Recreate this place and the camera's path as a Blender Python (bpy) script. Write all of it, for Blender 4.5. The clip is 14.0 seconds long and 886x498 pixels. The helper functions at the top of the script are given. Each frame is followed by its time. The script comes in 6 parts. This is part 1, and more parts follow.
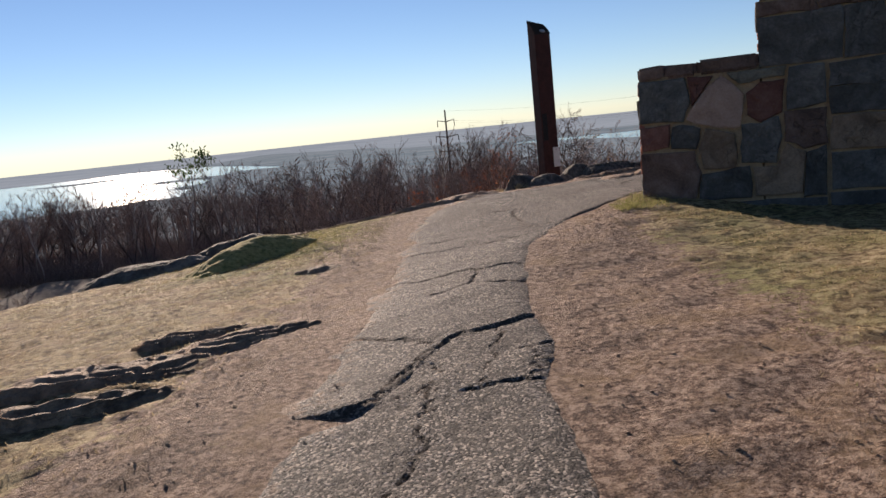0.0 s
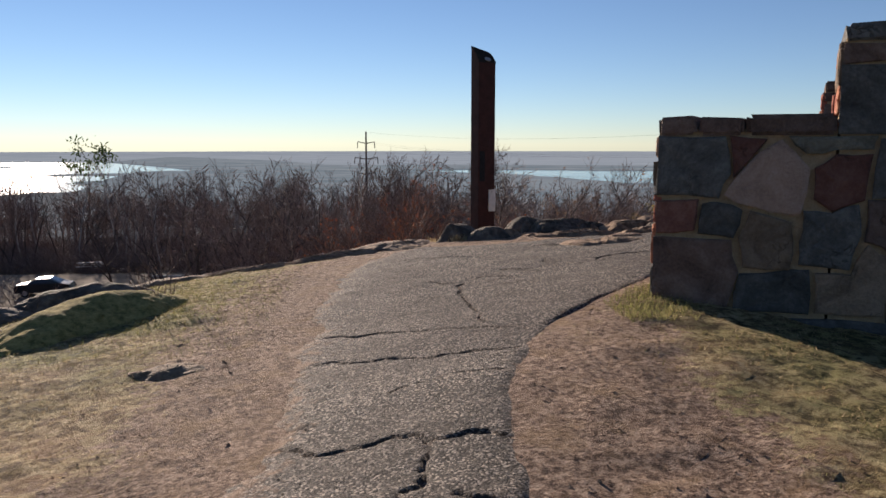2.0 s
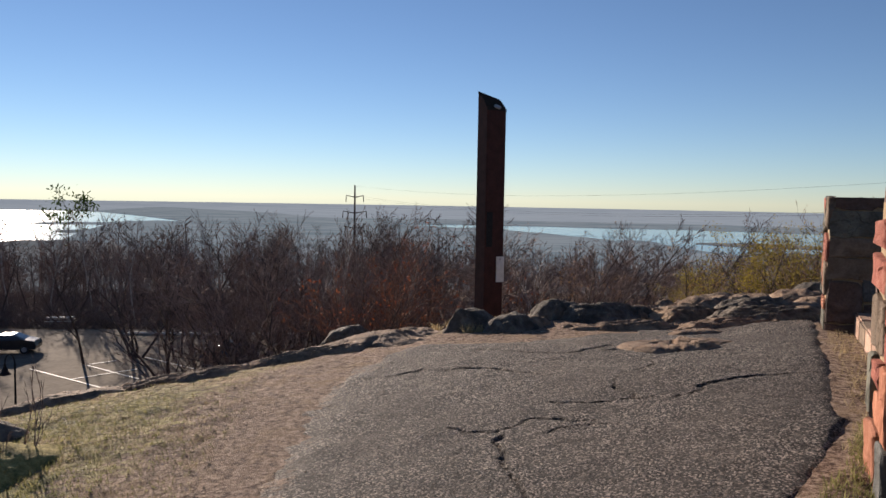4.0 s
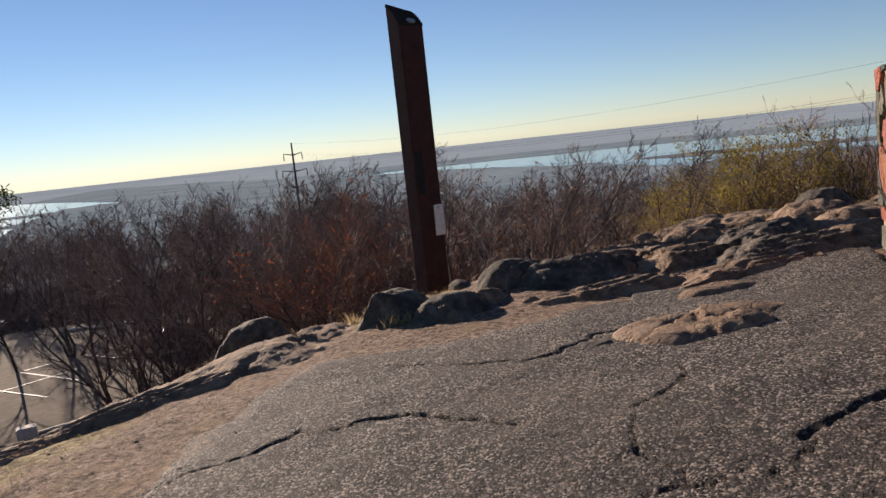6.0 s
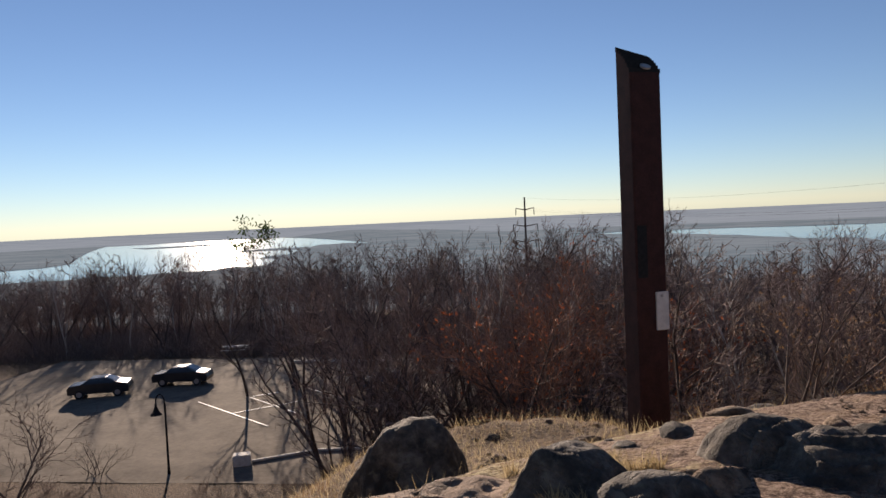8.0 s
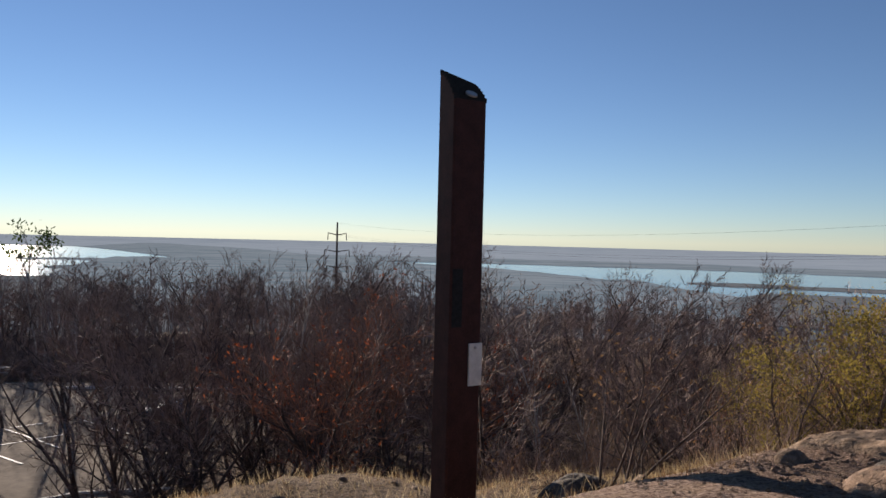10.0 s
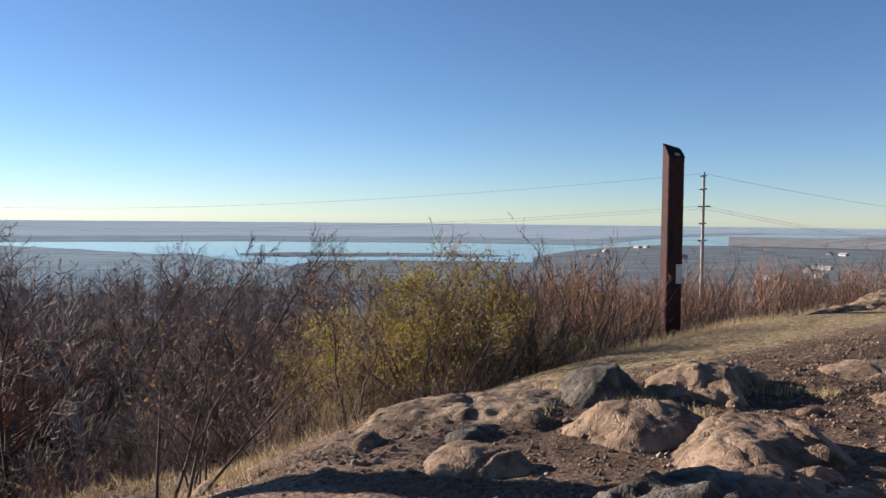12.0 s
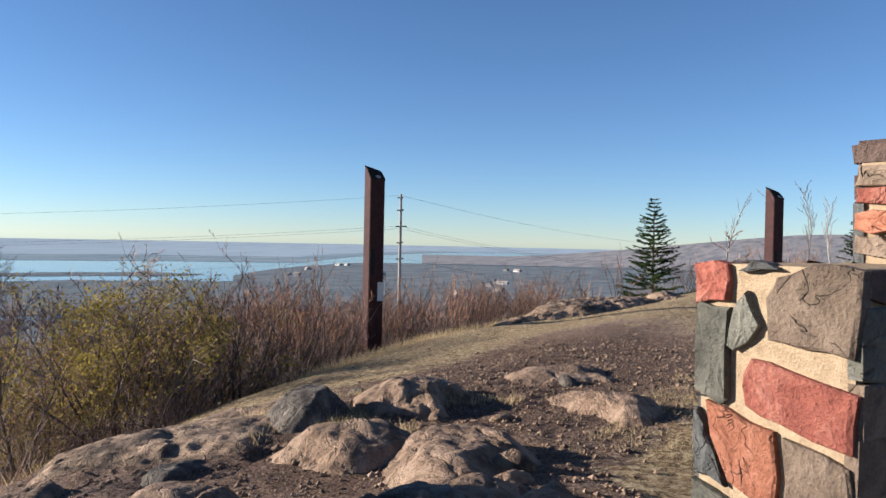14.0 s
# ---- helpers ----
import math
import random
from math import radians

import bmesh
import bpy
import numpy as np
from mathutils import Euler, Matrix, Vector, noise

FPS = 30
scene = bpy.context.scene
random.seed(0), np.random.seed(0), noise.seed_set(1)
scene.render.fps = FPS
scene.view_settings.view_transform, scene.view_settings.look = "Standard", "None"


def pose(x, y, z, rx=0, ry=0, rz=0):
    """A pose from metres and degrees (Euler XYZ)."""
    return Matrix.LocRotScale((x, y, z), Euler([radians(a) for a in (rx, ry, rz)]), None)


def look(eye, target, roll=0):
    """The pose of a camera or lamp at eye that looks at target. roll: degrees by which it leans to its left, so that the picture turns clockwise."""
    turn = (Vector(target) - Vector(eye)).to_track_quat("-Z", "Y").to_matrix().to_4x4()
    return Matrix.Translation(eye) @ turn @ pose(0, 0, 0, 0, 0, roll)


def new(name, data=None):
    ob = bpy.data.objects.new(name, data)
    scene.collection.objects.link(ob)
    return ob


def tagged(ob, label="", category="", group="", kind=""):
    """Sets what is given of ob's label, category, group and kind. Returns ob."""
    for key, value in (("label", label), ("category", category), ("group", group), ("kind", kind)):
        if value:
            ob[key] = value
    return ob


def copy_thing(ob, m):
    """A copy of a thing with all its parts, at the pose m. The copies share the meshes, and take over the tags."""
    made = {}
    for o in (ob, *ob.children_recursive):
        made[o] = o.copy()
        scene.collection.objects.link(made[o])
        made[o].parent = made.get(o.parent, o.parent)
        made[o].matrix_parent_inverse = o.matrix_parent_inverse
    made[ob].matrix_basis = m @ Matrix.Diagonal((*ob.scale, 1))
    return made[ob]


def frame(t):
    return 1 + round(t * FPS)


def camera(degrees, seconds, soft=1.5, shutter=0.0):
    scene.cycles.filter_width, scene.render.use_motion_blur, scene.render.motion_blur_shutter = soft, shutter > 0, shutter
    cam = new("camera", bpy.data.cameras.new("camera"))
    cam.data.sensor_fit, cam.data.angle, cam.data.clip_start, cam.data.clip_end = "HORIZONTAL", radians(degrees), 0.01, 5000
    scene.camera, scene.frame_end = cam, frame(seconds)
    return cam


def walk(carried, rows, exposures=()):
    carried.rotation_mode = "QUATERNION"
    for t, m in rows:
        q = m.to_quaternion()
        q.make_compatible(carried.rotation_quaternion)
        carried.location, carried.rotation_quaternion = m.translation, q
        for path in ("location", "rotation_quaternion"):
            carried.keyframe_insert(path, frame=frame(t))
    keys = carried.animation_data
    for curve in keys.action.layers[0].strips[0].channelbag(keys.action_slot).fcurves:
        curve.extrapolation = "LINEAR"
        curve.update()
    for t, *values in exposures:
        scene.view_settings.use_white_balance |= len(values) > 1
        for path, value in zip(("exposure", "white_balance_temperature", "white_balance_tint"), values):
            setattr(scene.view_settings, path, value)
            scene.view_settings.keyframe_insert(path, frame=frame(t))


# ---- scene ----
cam = camera(61.2, 14.0)
PATH = [
    (0, (0.636, 0.827, 1.444), (0.538, 2.797, 1.118), -6.0),
    (0.5, (0.567, 1.434, 1.467), (0.763, 3.399, 1.153), -0.9),
    (1, (0.559, 2.174, 1.529), (0.693, 4.144, 1.211), -0.3),
    (1.5, (0.488, 2.95, 1.563), (0.717, 4.914, 1.26), 1.7),
    (2, (0.409, 3.685, 1.614), (0.555, 5.661, 1.339), -0.0),
    (2.5, (0.321, 4.442, 1.653), (0.514, 6.42, 1.424), -0.5),
    (3, (0.277, 5.17, 1.65), (0.39, 7.159, 1.472), 0.2),
    (3.5, (0.242, 5.87, 1.696), (0.382, 7.859, 1.542), 1.4),
    (4, (0.339, 6.701, 1.713), (0.519, 8.688, 1.582), 1.0),
    (6.3, (1.265, 10.054, 1.605), (1.554, 12.01, 1.303), -6.5),
    (6.5, (1.365, 10.302, 1.615), (1.629, 12.261, 1.31), -6.3),
    (7, (1.605, 10.851, 1.712), (1.581, 12.839, 1.497), -7.1),
    (7.2, (1.682, 11.099, 1.743), (1.504, 13.085, 1.591), -6.5),
    (9.3, (1.547, 13.067, 1.773), (1.284, 15.048, 1.692), 0.7),
    (9.5, (1.611, 13.192, 1.803), (1.518, 15.188, 1.709), 0.6),
    (10, (1.702, 13.579, 1.871), (1.904, 15.568, 1.841), 1.4),
    (10.5, (1.686, 13.967, 1.896), (2.104, 15.923, 1.915), 0.5),
    (11, (1.817, 14.324, 1.887), (2.427, 16.229, 1.879), -0.2),
    (11.5, (1.993, 14.562, 1.911), (2.871, 16.358, 1.856), -0.3),
    (12, (2.094, 14.762, 1.874), (3.354, 16.312, 1.79), 0.6),
    (12.5, (2.152, 14.905, 1.866), (3.73, 16.132, 1.785), 0.8),
    (13, (2.129, 14.936, 1.909), (3.819, 16.005, 1.883), 1.4),
    (13.5, (2.144, 14.936, 1.897), (3.855, 15.972, 1.877), 1.4),
    (14, (2.133, 14.889, 1.902), (3.892, 15.841, 1.878), 1.2),
]
walk(cam, [(t, look(eye, target, roll)) for t, eye, target, roll in PATH], [(0, 0.98, 6600, 20), (4, 0.88, 6450, 17), (7, 0.9, 6750, 20), (9.5, 0.82, 6450, 18), (10.5, 0.9, 6200, 16), (11.5, 1.04, 6000, 14), (12.5, 1.34, 5900, 13), (14, 1.34, 5720, 12)])

# ---- world, sun and exposure ----
SUN_AZ, SUN_EL = -25.0, 14.3          # degrees from +y towards +x, and above the horizon
world = bpy.data.worlds.new("world")
scene.world = world
world.use_nodes = True
wn = world.node_tree
sky = wn.nodes.new("ShaderNodeTexSky")
sky.sky_type = "NISHITA"
sky.sun_disc = False
sky.sun_elevation = radians(SUN_EL)
sky.sun_rotation = radians(SUN_AZ)
sky.altitude = 1000
sky.air_density = 0.85
sky.dust_density = 0.0
sky.ozone_density = 3.0
wn.links.new(sky.outputs[0], wn.nodes["Background"].inputs[0])
wn.nodes["Background"].inputs[1].default_value = 0.055
sun_dir = Vector((math.sin(radians(SUN_AZ)) * math.cos(radians(SUN_EL)), math.cos(radians(SUN_AZ)) * math.cos(radians(SUN_EL)), math.sin(radians(SUN_EL))))
sun = new("sun", bpy.data.lights.new("sun", "SUN"))
sun.data.energy = 5.0
sun.data.angle = radians(0.55)
sun.data.color = (1.0, 0.86, 0.68)
sun.matrix_world = look((0, 0, 60), Vector((0, 0, 60)) - sun_dir)
scene.view_settings.exposure = 0.0

# ---- materials ----


def material(name, rough=0.85, metal=0.0, spec=0.4):
    m = bpy.data.materials.new(name)
    m.use_nodes = True
    b = m.node_tree.nodes["Principled BSDF"]
    b.inputs["Roughness"].default_value = rough
    b.inputs["Metallic"].default_value = metal
    b.inputs["Specular IOR Level"].default_value = spec
    return m, m.node_tree.nodes, m.node_tree.links, b


def noise_node(n, l, scale, detail=4.0, rough=0.6, coord=None, distort=0.0):
    t = n.new("ShaderNodeTexNoise")
    t.inputs["Scale"].default_value = scale
    t.inputs["Detail"].default_value = detail
    t.inputs["Roughness"].default_value = rough
    t.inputs["Distortion"].default_value = distort
    if coord is not None:
        l.new(coord, t.inputs["Vector"])
    return t.outputs[0]


def ramp(n, l, fac, stops):
    r = n.new("ShaderNodeValToRGB")
    e = r.color_ramp.elements
    while len(e) < len(stops):
        e.new(0.5)
    for el, (p, c) in zip(e, stops):
        el.position, el.color = p, (*c, 1)
    l.new(fac, r.inputs[0])
    return r.outputs[0]


def mix(n, l, fac, a, b, mode="MIX"):
    m = n.new("ShaderNodeMix")
    m.data_type, m.blend_type = "RGBA", mode
    for sock, v in ((m.inputs[0], fac), (m.inputs[6], a), (m.inputs[7], b)):
        if isinstance(v, (int, float)):
            sock.default_value = v
        elif isinstance(v, tuple):
            sock.default_value = (*v, 1)
        else:
            l.new(v, sock)
    return m.outputs[2]


def maths(n, l, op, a, b=0.0):
    m = n.new("ShaderNodeMath")
    m.operation = op
    for sock, v in zip(m.inputs, (a, b)):
        if isinstance(v, (int, float)):
            sock.default_value = v
        else:
            l.new(v, sock)
    return m.outputs[0]


def bump(n, l, b, height, strength=0.5, distance=0.02):
    k = n.new("ShaderNodeBump")
    k.inputs["Strength"].default_value = strength
    k.inputs["Distance"].default_value = distance
    l.new(height, k.inputs["Height"])
    l.new(k.outputs[0], b.inputs["Normal"])


def object_coord(n):
    return n.new("ShaderNodeTexCoord").outputs["Object"]


def plain_material(name, low, high, scale=8.0, rough=0.8, metal=0.0, relief=0.3, distance=0.01, spec=0.4):
    m, n, l, b = material(name, rough, metal, spec)
    c = object_coord(n)
    big, fine = noise_node(n, l, scale, coord=c), noise_node(n, l, scale * 7, coord=c)
    both = maths(n, l, "ADD", maths(n, l, "MULTIPLY", big, 0.6), maths(n, l, "MULTIPLY", fine, 0.4))
    l.new(ramp(n, l, both, ((0.36, low), (0.64, high))), b.inputs["Base Color"])
    bump(n, l, b, both, relief, distance)
    return m


def ground_material():
    m, n, l, b = material("ground", 0.95, 0, 0.2)
    c = object_coord(n)
    zone = n.new("ShaderNodeVertexColor")
    zone.layer_name = "zone"
    sep = n.new("ShaderNodeSeparateColor")
    l.new(zone.outputs[0], sep.inputs[0])
    n1, n2, n3 = noise_node(n, l, 0.9, 5, coord=c), noise_node(n, l, 11, 7, 0.72, coord=c), noise_node(n, l, 85, 4, 0.7, coord=c)
    mid = noise_node(n, l, 3.1, 6, 0.68, coord=c)
    straw = ramp(n, l, n2, ((0.42, (0.13, 0.085, 0.042)), (0.5, (0.42, 0.305, 0.160)), (0.58, (0.70, 0.57, 0.35))))
    straw = mix(n, l, ramp(n, l, mid, ((0.46, (0, 0, 0)), (0.66, (0.75, 0.75, 0.75)))), straw, (0.32, 0.195, 0.112))
    green = ramp(n, l, n2, ((0.43, (0.07, 0.077, 0.025)), (0.57, (0.36, 0.34, 0.13))))
    grass = mix(n, l, maths(n, l, "MULTIPLY", ramp(n, l, n1, ((0.42, (0, 0, 0)), (0.62, (1, 1, 1)))), sep.outputs[2]), straw, green)
    soil = ramp(n, l, noise_node(n, l, 19, 7, 0.8, coord=c), ((0.42, (0.085, 0.050, 0.036)), (0.495, (0.32, 0.212, 0.153)), (0.57, (0.60, 0.445, 0.34))))
    soil = mix(n, l, ramp(n, l, mid, ((0.5, (0, 0, 0)), (0.66, (0.6, 0.6, 0.6)))), soil, (0.43, 0.29, 0.165))
    soil = mix(n, l, ramp(n, l, noise_node(n, l, 46, 3, 0.7, coord=c), ((0.57, (0, 0, 0)), (0.65, (0.8, 0.8, 0.8)))), soil, (0.105, 0.058, 0.037))
    soil = mix(n, l, ramp(n, l, n3, ((0.57, (0, 0, 0)), (0.66, (1, 1, 1)))), soil, (0.42, 0.32, 0.25))
    peat = n.new("ShaderNodeVertexColor")
    peat.layer_name = "peat"
    gravel = ramp(n, l, noise_node(n, l, 44, 4, 0.75, coord=c), ((0.42, (0.040, 0.022, 0.015)), (0.52, (0.155, 0.089, 0.057)), (0.62, (0.38, 0.255, 0.175))))
    soil = mix(n, l, peat.outputs[0], soil, gravel)
    litter = ramp(n, l, n2, ((0.42, (0.060, 0.039, 0.026)), (0.58, (0.235, 0.150, 0.088))))
    edge = maths(n, l, "ADD", sep.outputs[0], maths(n, l, "ADD", maths(n, l, "MULTIPLY", maths(n, l, "SUBTRACT", n2, 0.5), 1.3), maths(n, l, "MULTIPLY", maths(n, l, "SUBTRACT", noise_node(n, l, 2.4, 6, 0.7, coord=c), 0.5), 1.3)))
    col = mix(n, l, ramp(n, l, edge, ((0.35, (0, 0, 0)), (0.6, (1, 1, 1)))), soil, grass)
    col = mix(n, l, sep.outputs[1], col, litter)
    l.new(col, b.inputs["Base Color"])
    n5 = noise_node(n, l, 30, 5, 0.72, coord=c)
    bump(n, l, b, maths(n, l, "ADD", maths(n, l, "MULTIPLY", n2, 0.8), maths(n, l, "ADD", maths(n, l, "MULTIPLY", n5, 1.4), maths(n, l, "MULTIPLY", n3, 0.9))), 1.0, 0.09)
    return m


def asphalt_material():
    m, n, l, b = material("asphalt", 0.85, 0, 0.25)
    c = object_coord(n)
    v = n.new("ShaderNodeTexVoronoi")
    v.inputs["Scale"].default_value = 88
    l.new(c, v.inputs["Vector"])
    n1, n2 = noise_node(n, l, 1.1, 6, 0.65, coord=c), noise_node(n, l, 14, 5, coord=c)
    grain = ramp(n, l, v.outputs["Color"], ((0.26, (0.012, 0.011, 0.010)), (0.42, (0.030, 0.026, 0.023)), (0.54, (0.066, 0.056, 0.050)), (0.66, (0.16, 0.136, 0.117)), (0.76, (0.46, 0.395, 0.335))))
    grain = mix(n, l, ramp(n, l, n1, ((0.44, (0, 0, 0)), (0.62, (0.4, 0.4, 0.4)))), grain, (0.108, 0.088, 0.073))
    grain = mix(n, l, ramp(n, l, noise_node(n, l, 3.7, 6, 0.7, coord=c), ((0.46, (0, 0, 0)), (0.64, (0.5, 0.5, 0.5)))), grain, (0.045, 0.036, 0.030))
    groove = n.new("ShaderNodeVertexColor")
    groove.layer_name = "wear"
    sep = n.new("ShaderNodeSeparateColor")
    l.new(groove.outputs[0], sep.inputs[0])
    col = mix(n, l, sep.outputs[0], grain, (0.05, 0.04, 0.032))
    crumble = maths(n, l, "ADD", sep.outputs[1], maths(n, l, "ADD", maths(n, l, "MULTIPLY", maths(n, l, "SUBTRACT", n2, 0.5), 1.4), maths(n, l, "MULTIPLY", maths(n, l, "SUBTRACT", noise_node(n, l, 4.2, 6, 0.72, coord=c), 0.5), 2.0)))
    col = mix(n, l, ramp(n, l, crumble, ((0.45, (0, 0, 0)), (0.85, (0.85, 0.85, 0.85)))), col, (0.25, 0.157, 0.10))
    col = mix(n, l, sep.outputs[2], col, (0.68, 0.65, 0.66), "MULTIPLY")
    l.new(col, b.inputs["Base Color"])
    n4 = noise_node(n, l, 46, 4, 0.75, coord=c)
    h = maths(n, l, "ADD", maths(n, l, "MULTIPLY", v.outputs["Distance"], -0.35), maths(n, l, "ADD", maths(n, l, "MULTIPLY", n2, 1.2), n4))
    bump(n, l, b, h, 1.0, 0.032)
    return m


def rock_material(name, dark, mid, pale, lichen):
    m, n, l, b = material(name, 0.88, 0, 0.35)
    c = object_coord(n)
    n1, n2, n3 = noise_node(n, l, 1.6, 6, coord=c, distort=0.6), noise_node(n, l, 11, 6, coord=c), noise_node(n, l, 60, 3, 0.7, coord=c)
    both = maths(n, l, "ADD", maths(n, l, "MULTIPLY", n1, 0.65), maths(n, l, "MULTIPLY", n2, 0.35))
    col = ramp(n, l, both, ((0.41, dark), (0.5, mid), (0.59, pale)))
    col = mix(n, l, ramp(n, l, n2, ((0.58, (0, 0, 0)), (0.68, (0.6, 0.6, 0.6)))), col, lichen)
    col = mix(n, l, ramp(n, l, n3, ((0.56, (0, 0, 0)), (0.7, (0.65, 0.65, 0.65)))), col, (0.05, 0.04, 0.033))
    l.new(col, b.inputs["Base Color"])
    seam = maths(n, l, "ABSOLUTE", maths(n, l, "SUBTRACT", noise_node(n, l, 2.1, 4, 0.6, coord=c, distort=0.4), 0.5))
    line = ramp(n, l, seam, ((0.003, (1, 1, 1)), (0.02, (0, 0, 0))))
    bump(n, l, b, maths(n, l, "SUBTRACT", maths(n, l, "ADD", n2, maths(n, l, "MULTIPLY", n3, 0.5)), maths(n, l, "MULTIPLY", line, 0.3)), 1.0, 0.05)
    return m


def stone_material(name, dark, mid, pale):
    m, n, l, b = material(name, 0.9, 0, 0.3)
    c = object_coord(n)
    info = n.new("ShaderNodeObjectInfo")
    shift = n.new("ShaderNodeVectorMath")
    shift.operation = "ADD"
    l.new(c, shift.inputs[0])
    l.new(maths(n, l, "MULTIPLY", info.outputs["Random"], 40.0), shift.inputs[1])
    n1, n2 = noise_node(n, l, 4, 6, coord=shift.outputs[0], distort=0.8), noise_node(n, l, 38, 5, 0.7, coord=shift.outputs[0])
    both = maths(n, l, "ADD", maths(n, l, "MULTIPLY", n1, 0.65), maths(n, l, "MULTIPLY", n2, 0.35))
    col = ramp(n, l, both, ((0.34, dark), (0.5, mid), (0.68, pale)))
    seam = maths(n, l, "ABSOLUTE", maths(n, l, "SUBTRACT", noise_node(n, l, 5.5, 3, 0.55, coord=shift.outputs[0], distort=0.5), 0.5))
    where = ramp(n, l, noise_node(n, l, 2.2, 2, coord=shift.outputs[0]), ((0.53, (0, 0, 0)), (0.6, (1, 1, 1))))
    line = maths(n, l, "MULTIPLY", ramp(n, l, seam, ((0.002, (1, 1, 1)), (0.014, (0, 0, 0)))), where)
    col = mix(n, l, maths(n, l, "MULTIPLY", line, 0.6), col, dark)
    tone = n.new("ShaderNodeHueSaturation")
    l.new(maths(n, l, "ADD", 0.75, maths(n, l, "MULTIPLY", info.outputs["Random"], 0.5)), tone.inputs["Value"])
    l.new(col, tone.inputs["Color"])
    l.new(tone.outputs[0], b.inputs["Base Color"])
    bump(n, l, b, maths(n, l, "SUBTRACT", both, maths(n, l, "MULTIPLY", line, 0.35)), 1.0, 0.06)
    return m


def leaf_material(name, low, high):
    m, n, l, b = material(name, 0.95, 0, 0.05)
    g = n.new("ShaderNodeNewGeometry")
    col = ramp(n, l, g.outputs["Random Per Island"], ((0.0, low), (1.0, high)))
    l.new(col, b.inputs["Base Color"])
    t = n.new("ShaderNodeBsdfTranslucent")
    l.new(col, t.inputs["Color"])
    k = n.new("ShaderNodeMixShader")
    k.inputs[0].default_value = 0.4
    l.new(b.outputs[0], k.inputs[1])
    l.new(t.outputs[0], k.inputs[2])
    l.new(k.outputs[0], n["Material Output"].inputs["Surface"])
    return m


# Distant land: the haze in the air is put in as a bluish glow.
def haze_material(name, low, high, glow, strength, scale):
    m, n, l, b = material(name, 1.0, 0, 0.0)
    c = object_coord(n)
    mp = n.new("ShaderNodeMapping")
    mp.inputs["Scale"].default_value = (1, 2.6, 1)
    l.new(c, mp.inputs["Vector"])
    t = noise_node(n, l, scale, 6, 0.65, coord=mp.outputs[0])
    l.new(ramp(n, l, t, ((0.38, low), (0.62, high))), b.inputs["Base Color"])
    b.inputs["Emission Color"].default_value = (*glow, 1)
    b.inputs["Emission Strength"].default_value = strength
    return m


GROUND = ground_material()
ASPHALT = asphalt_material()
ROCK = rock_material("rock", (0.08, 0.054, 0.035), (0.24, 0.162, 0.103), (0.42, 0.295, 0.195), (0.26, 0.21, 0.145))
ROCK_TAN = rock_material("tan_rock", (0.125, 0.082, 0.052), (0.262, 0.172, 0.110), (0.39, 0.272, 0.183), (0.285, 0.203, 0.135))
ROCK_GREY = rock_material("grey_rock", (0.050, 0.041, 0.033), (0.118, 0.098, 0.078), (0.225, 0.188, 0.150), (0.180, 0.165, 0.115))
GROUND_CLOD = plain_material("soil_clod", (0.16, 0.095, 0.062), (0.36, 0.235, 0.155), 9, 0.95, 0, 0.6, 0.02, 0.1)
MOSS = plain_material("moss", (0.10, 0.09, 0.03), (0.44, 0.36, 0.14), 14, 0.95, 0, 1.0, 0.04, 0.1)
STONES = [
    stone_material("red_sandstone", (0.150, 0.042, 0.030), (0.275, 0.085, 0.058), (0.42, 0.19, 0.135)),
    stone_material("grey_stone", (0.062, 0.060, 0.048), (0.135, 0.130, 0.103), (0.235, 0.223, 0.18)),
    stone_material("brown_stone", (0.10, 0.072, 0.050), (0.195, 0.142, 0.100), (0.30, 0.225, 0.165)),
    stone_material("blue_grey_stone", (0.040, 0.040, 0.038), (0.086, 0.086, 0.081), (0.165, 0.163, 0.153)),
    stone_material("pale_pink_stone", (0.294, 0.193, 0.143), (0.437, 0.286, 0.210), (0.554, 0.420, 0.336)),
    stone_material("orange_sandstone", (0.25, 0.088, 0.047), (0.39, 0.155, 0.088), (0.50, 0.26, 0.17)),
    stone_material("dark_brown_stone", (0.066, 0.042, 0.034), (0.135, 0.09, 0.072), (0.22, 0.158, 0.13)),
]
# darker copies of the red and pink stone, with the wall's shade painted in
SHADED_RED = stone_material("shaded_red_stone", (0.085, 0.038, 0.031), (0.145, 0.064, 0.050), (0.22, 0.118, 0.092))
SHADED_PINK = stone_material("shaded_pink_stone", (0.18, 0.125, 0.10), (0.27, 0.19, 0.15), (0.35, 0.27, 0.225))
MORTAR = plain_material("mortar", (0.25, 0.182, 0.112), (0.40, 0.305, 0.20), 14, 0.95, 0, 0.9, 0.02, 0.1)
STEEL = plain_material("weathered_steel", (0.027, 0.0115, 0.0105), (0.056, 0.022, 0.019), 5, 0.7, 0.0, 0.25, 0.004, 0.15)
BLACK = plain_material("black_metal", (0.010, 0.010, 0.011), (0.022, 0.022, 0.023), 20, 0.8, 0.0, 0.2, 0.003, 0.15)
PLATE = plain_material("pale_plate", (0.40, 0.40, 0.40), (0.55, 0.55, 0.54), 9, 0.45, 0.2, 0.1, 0.002)
BADGE = plain_material("grey_badge", (0.22, 0.22, 0.22), (0.36, 0.36, 0.36), 9, 0.5, 0.2, 0.1, 0.002)


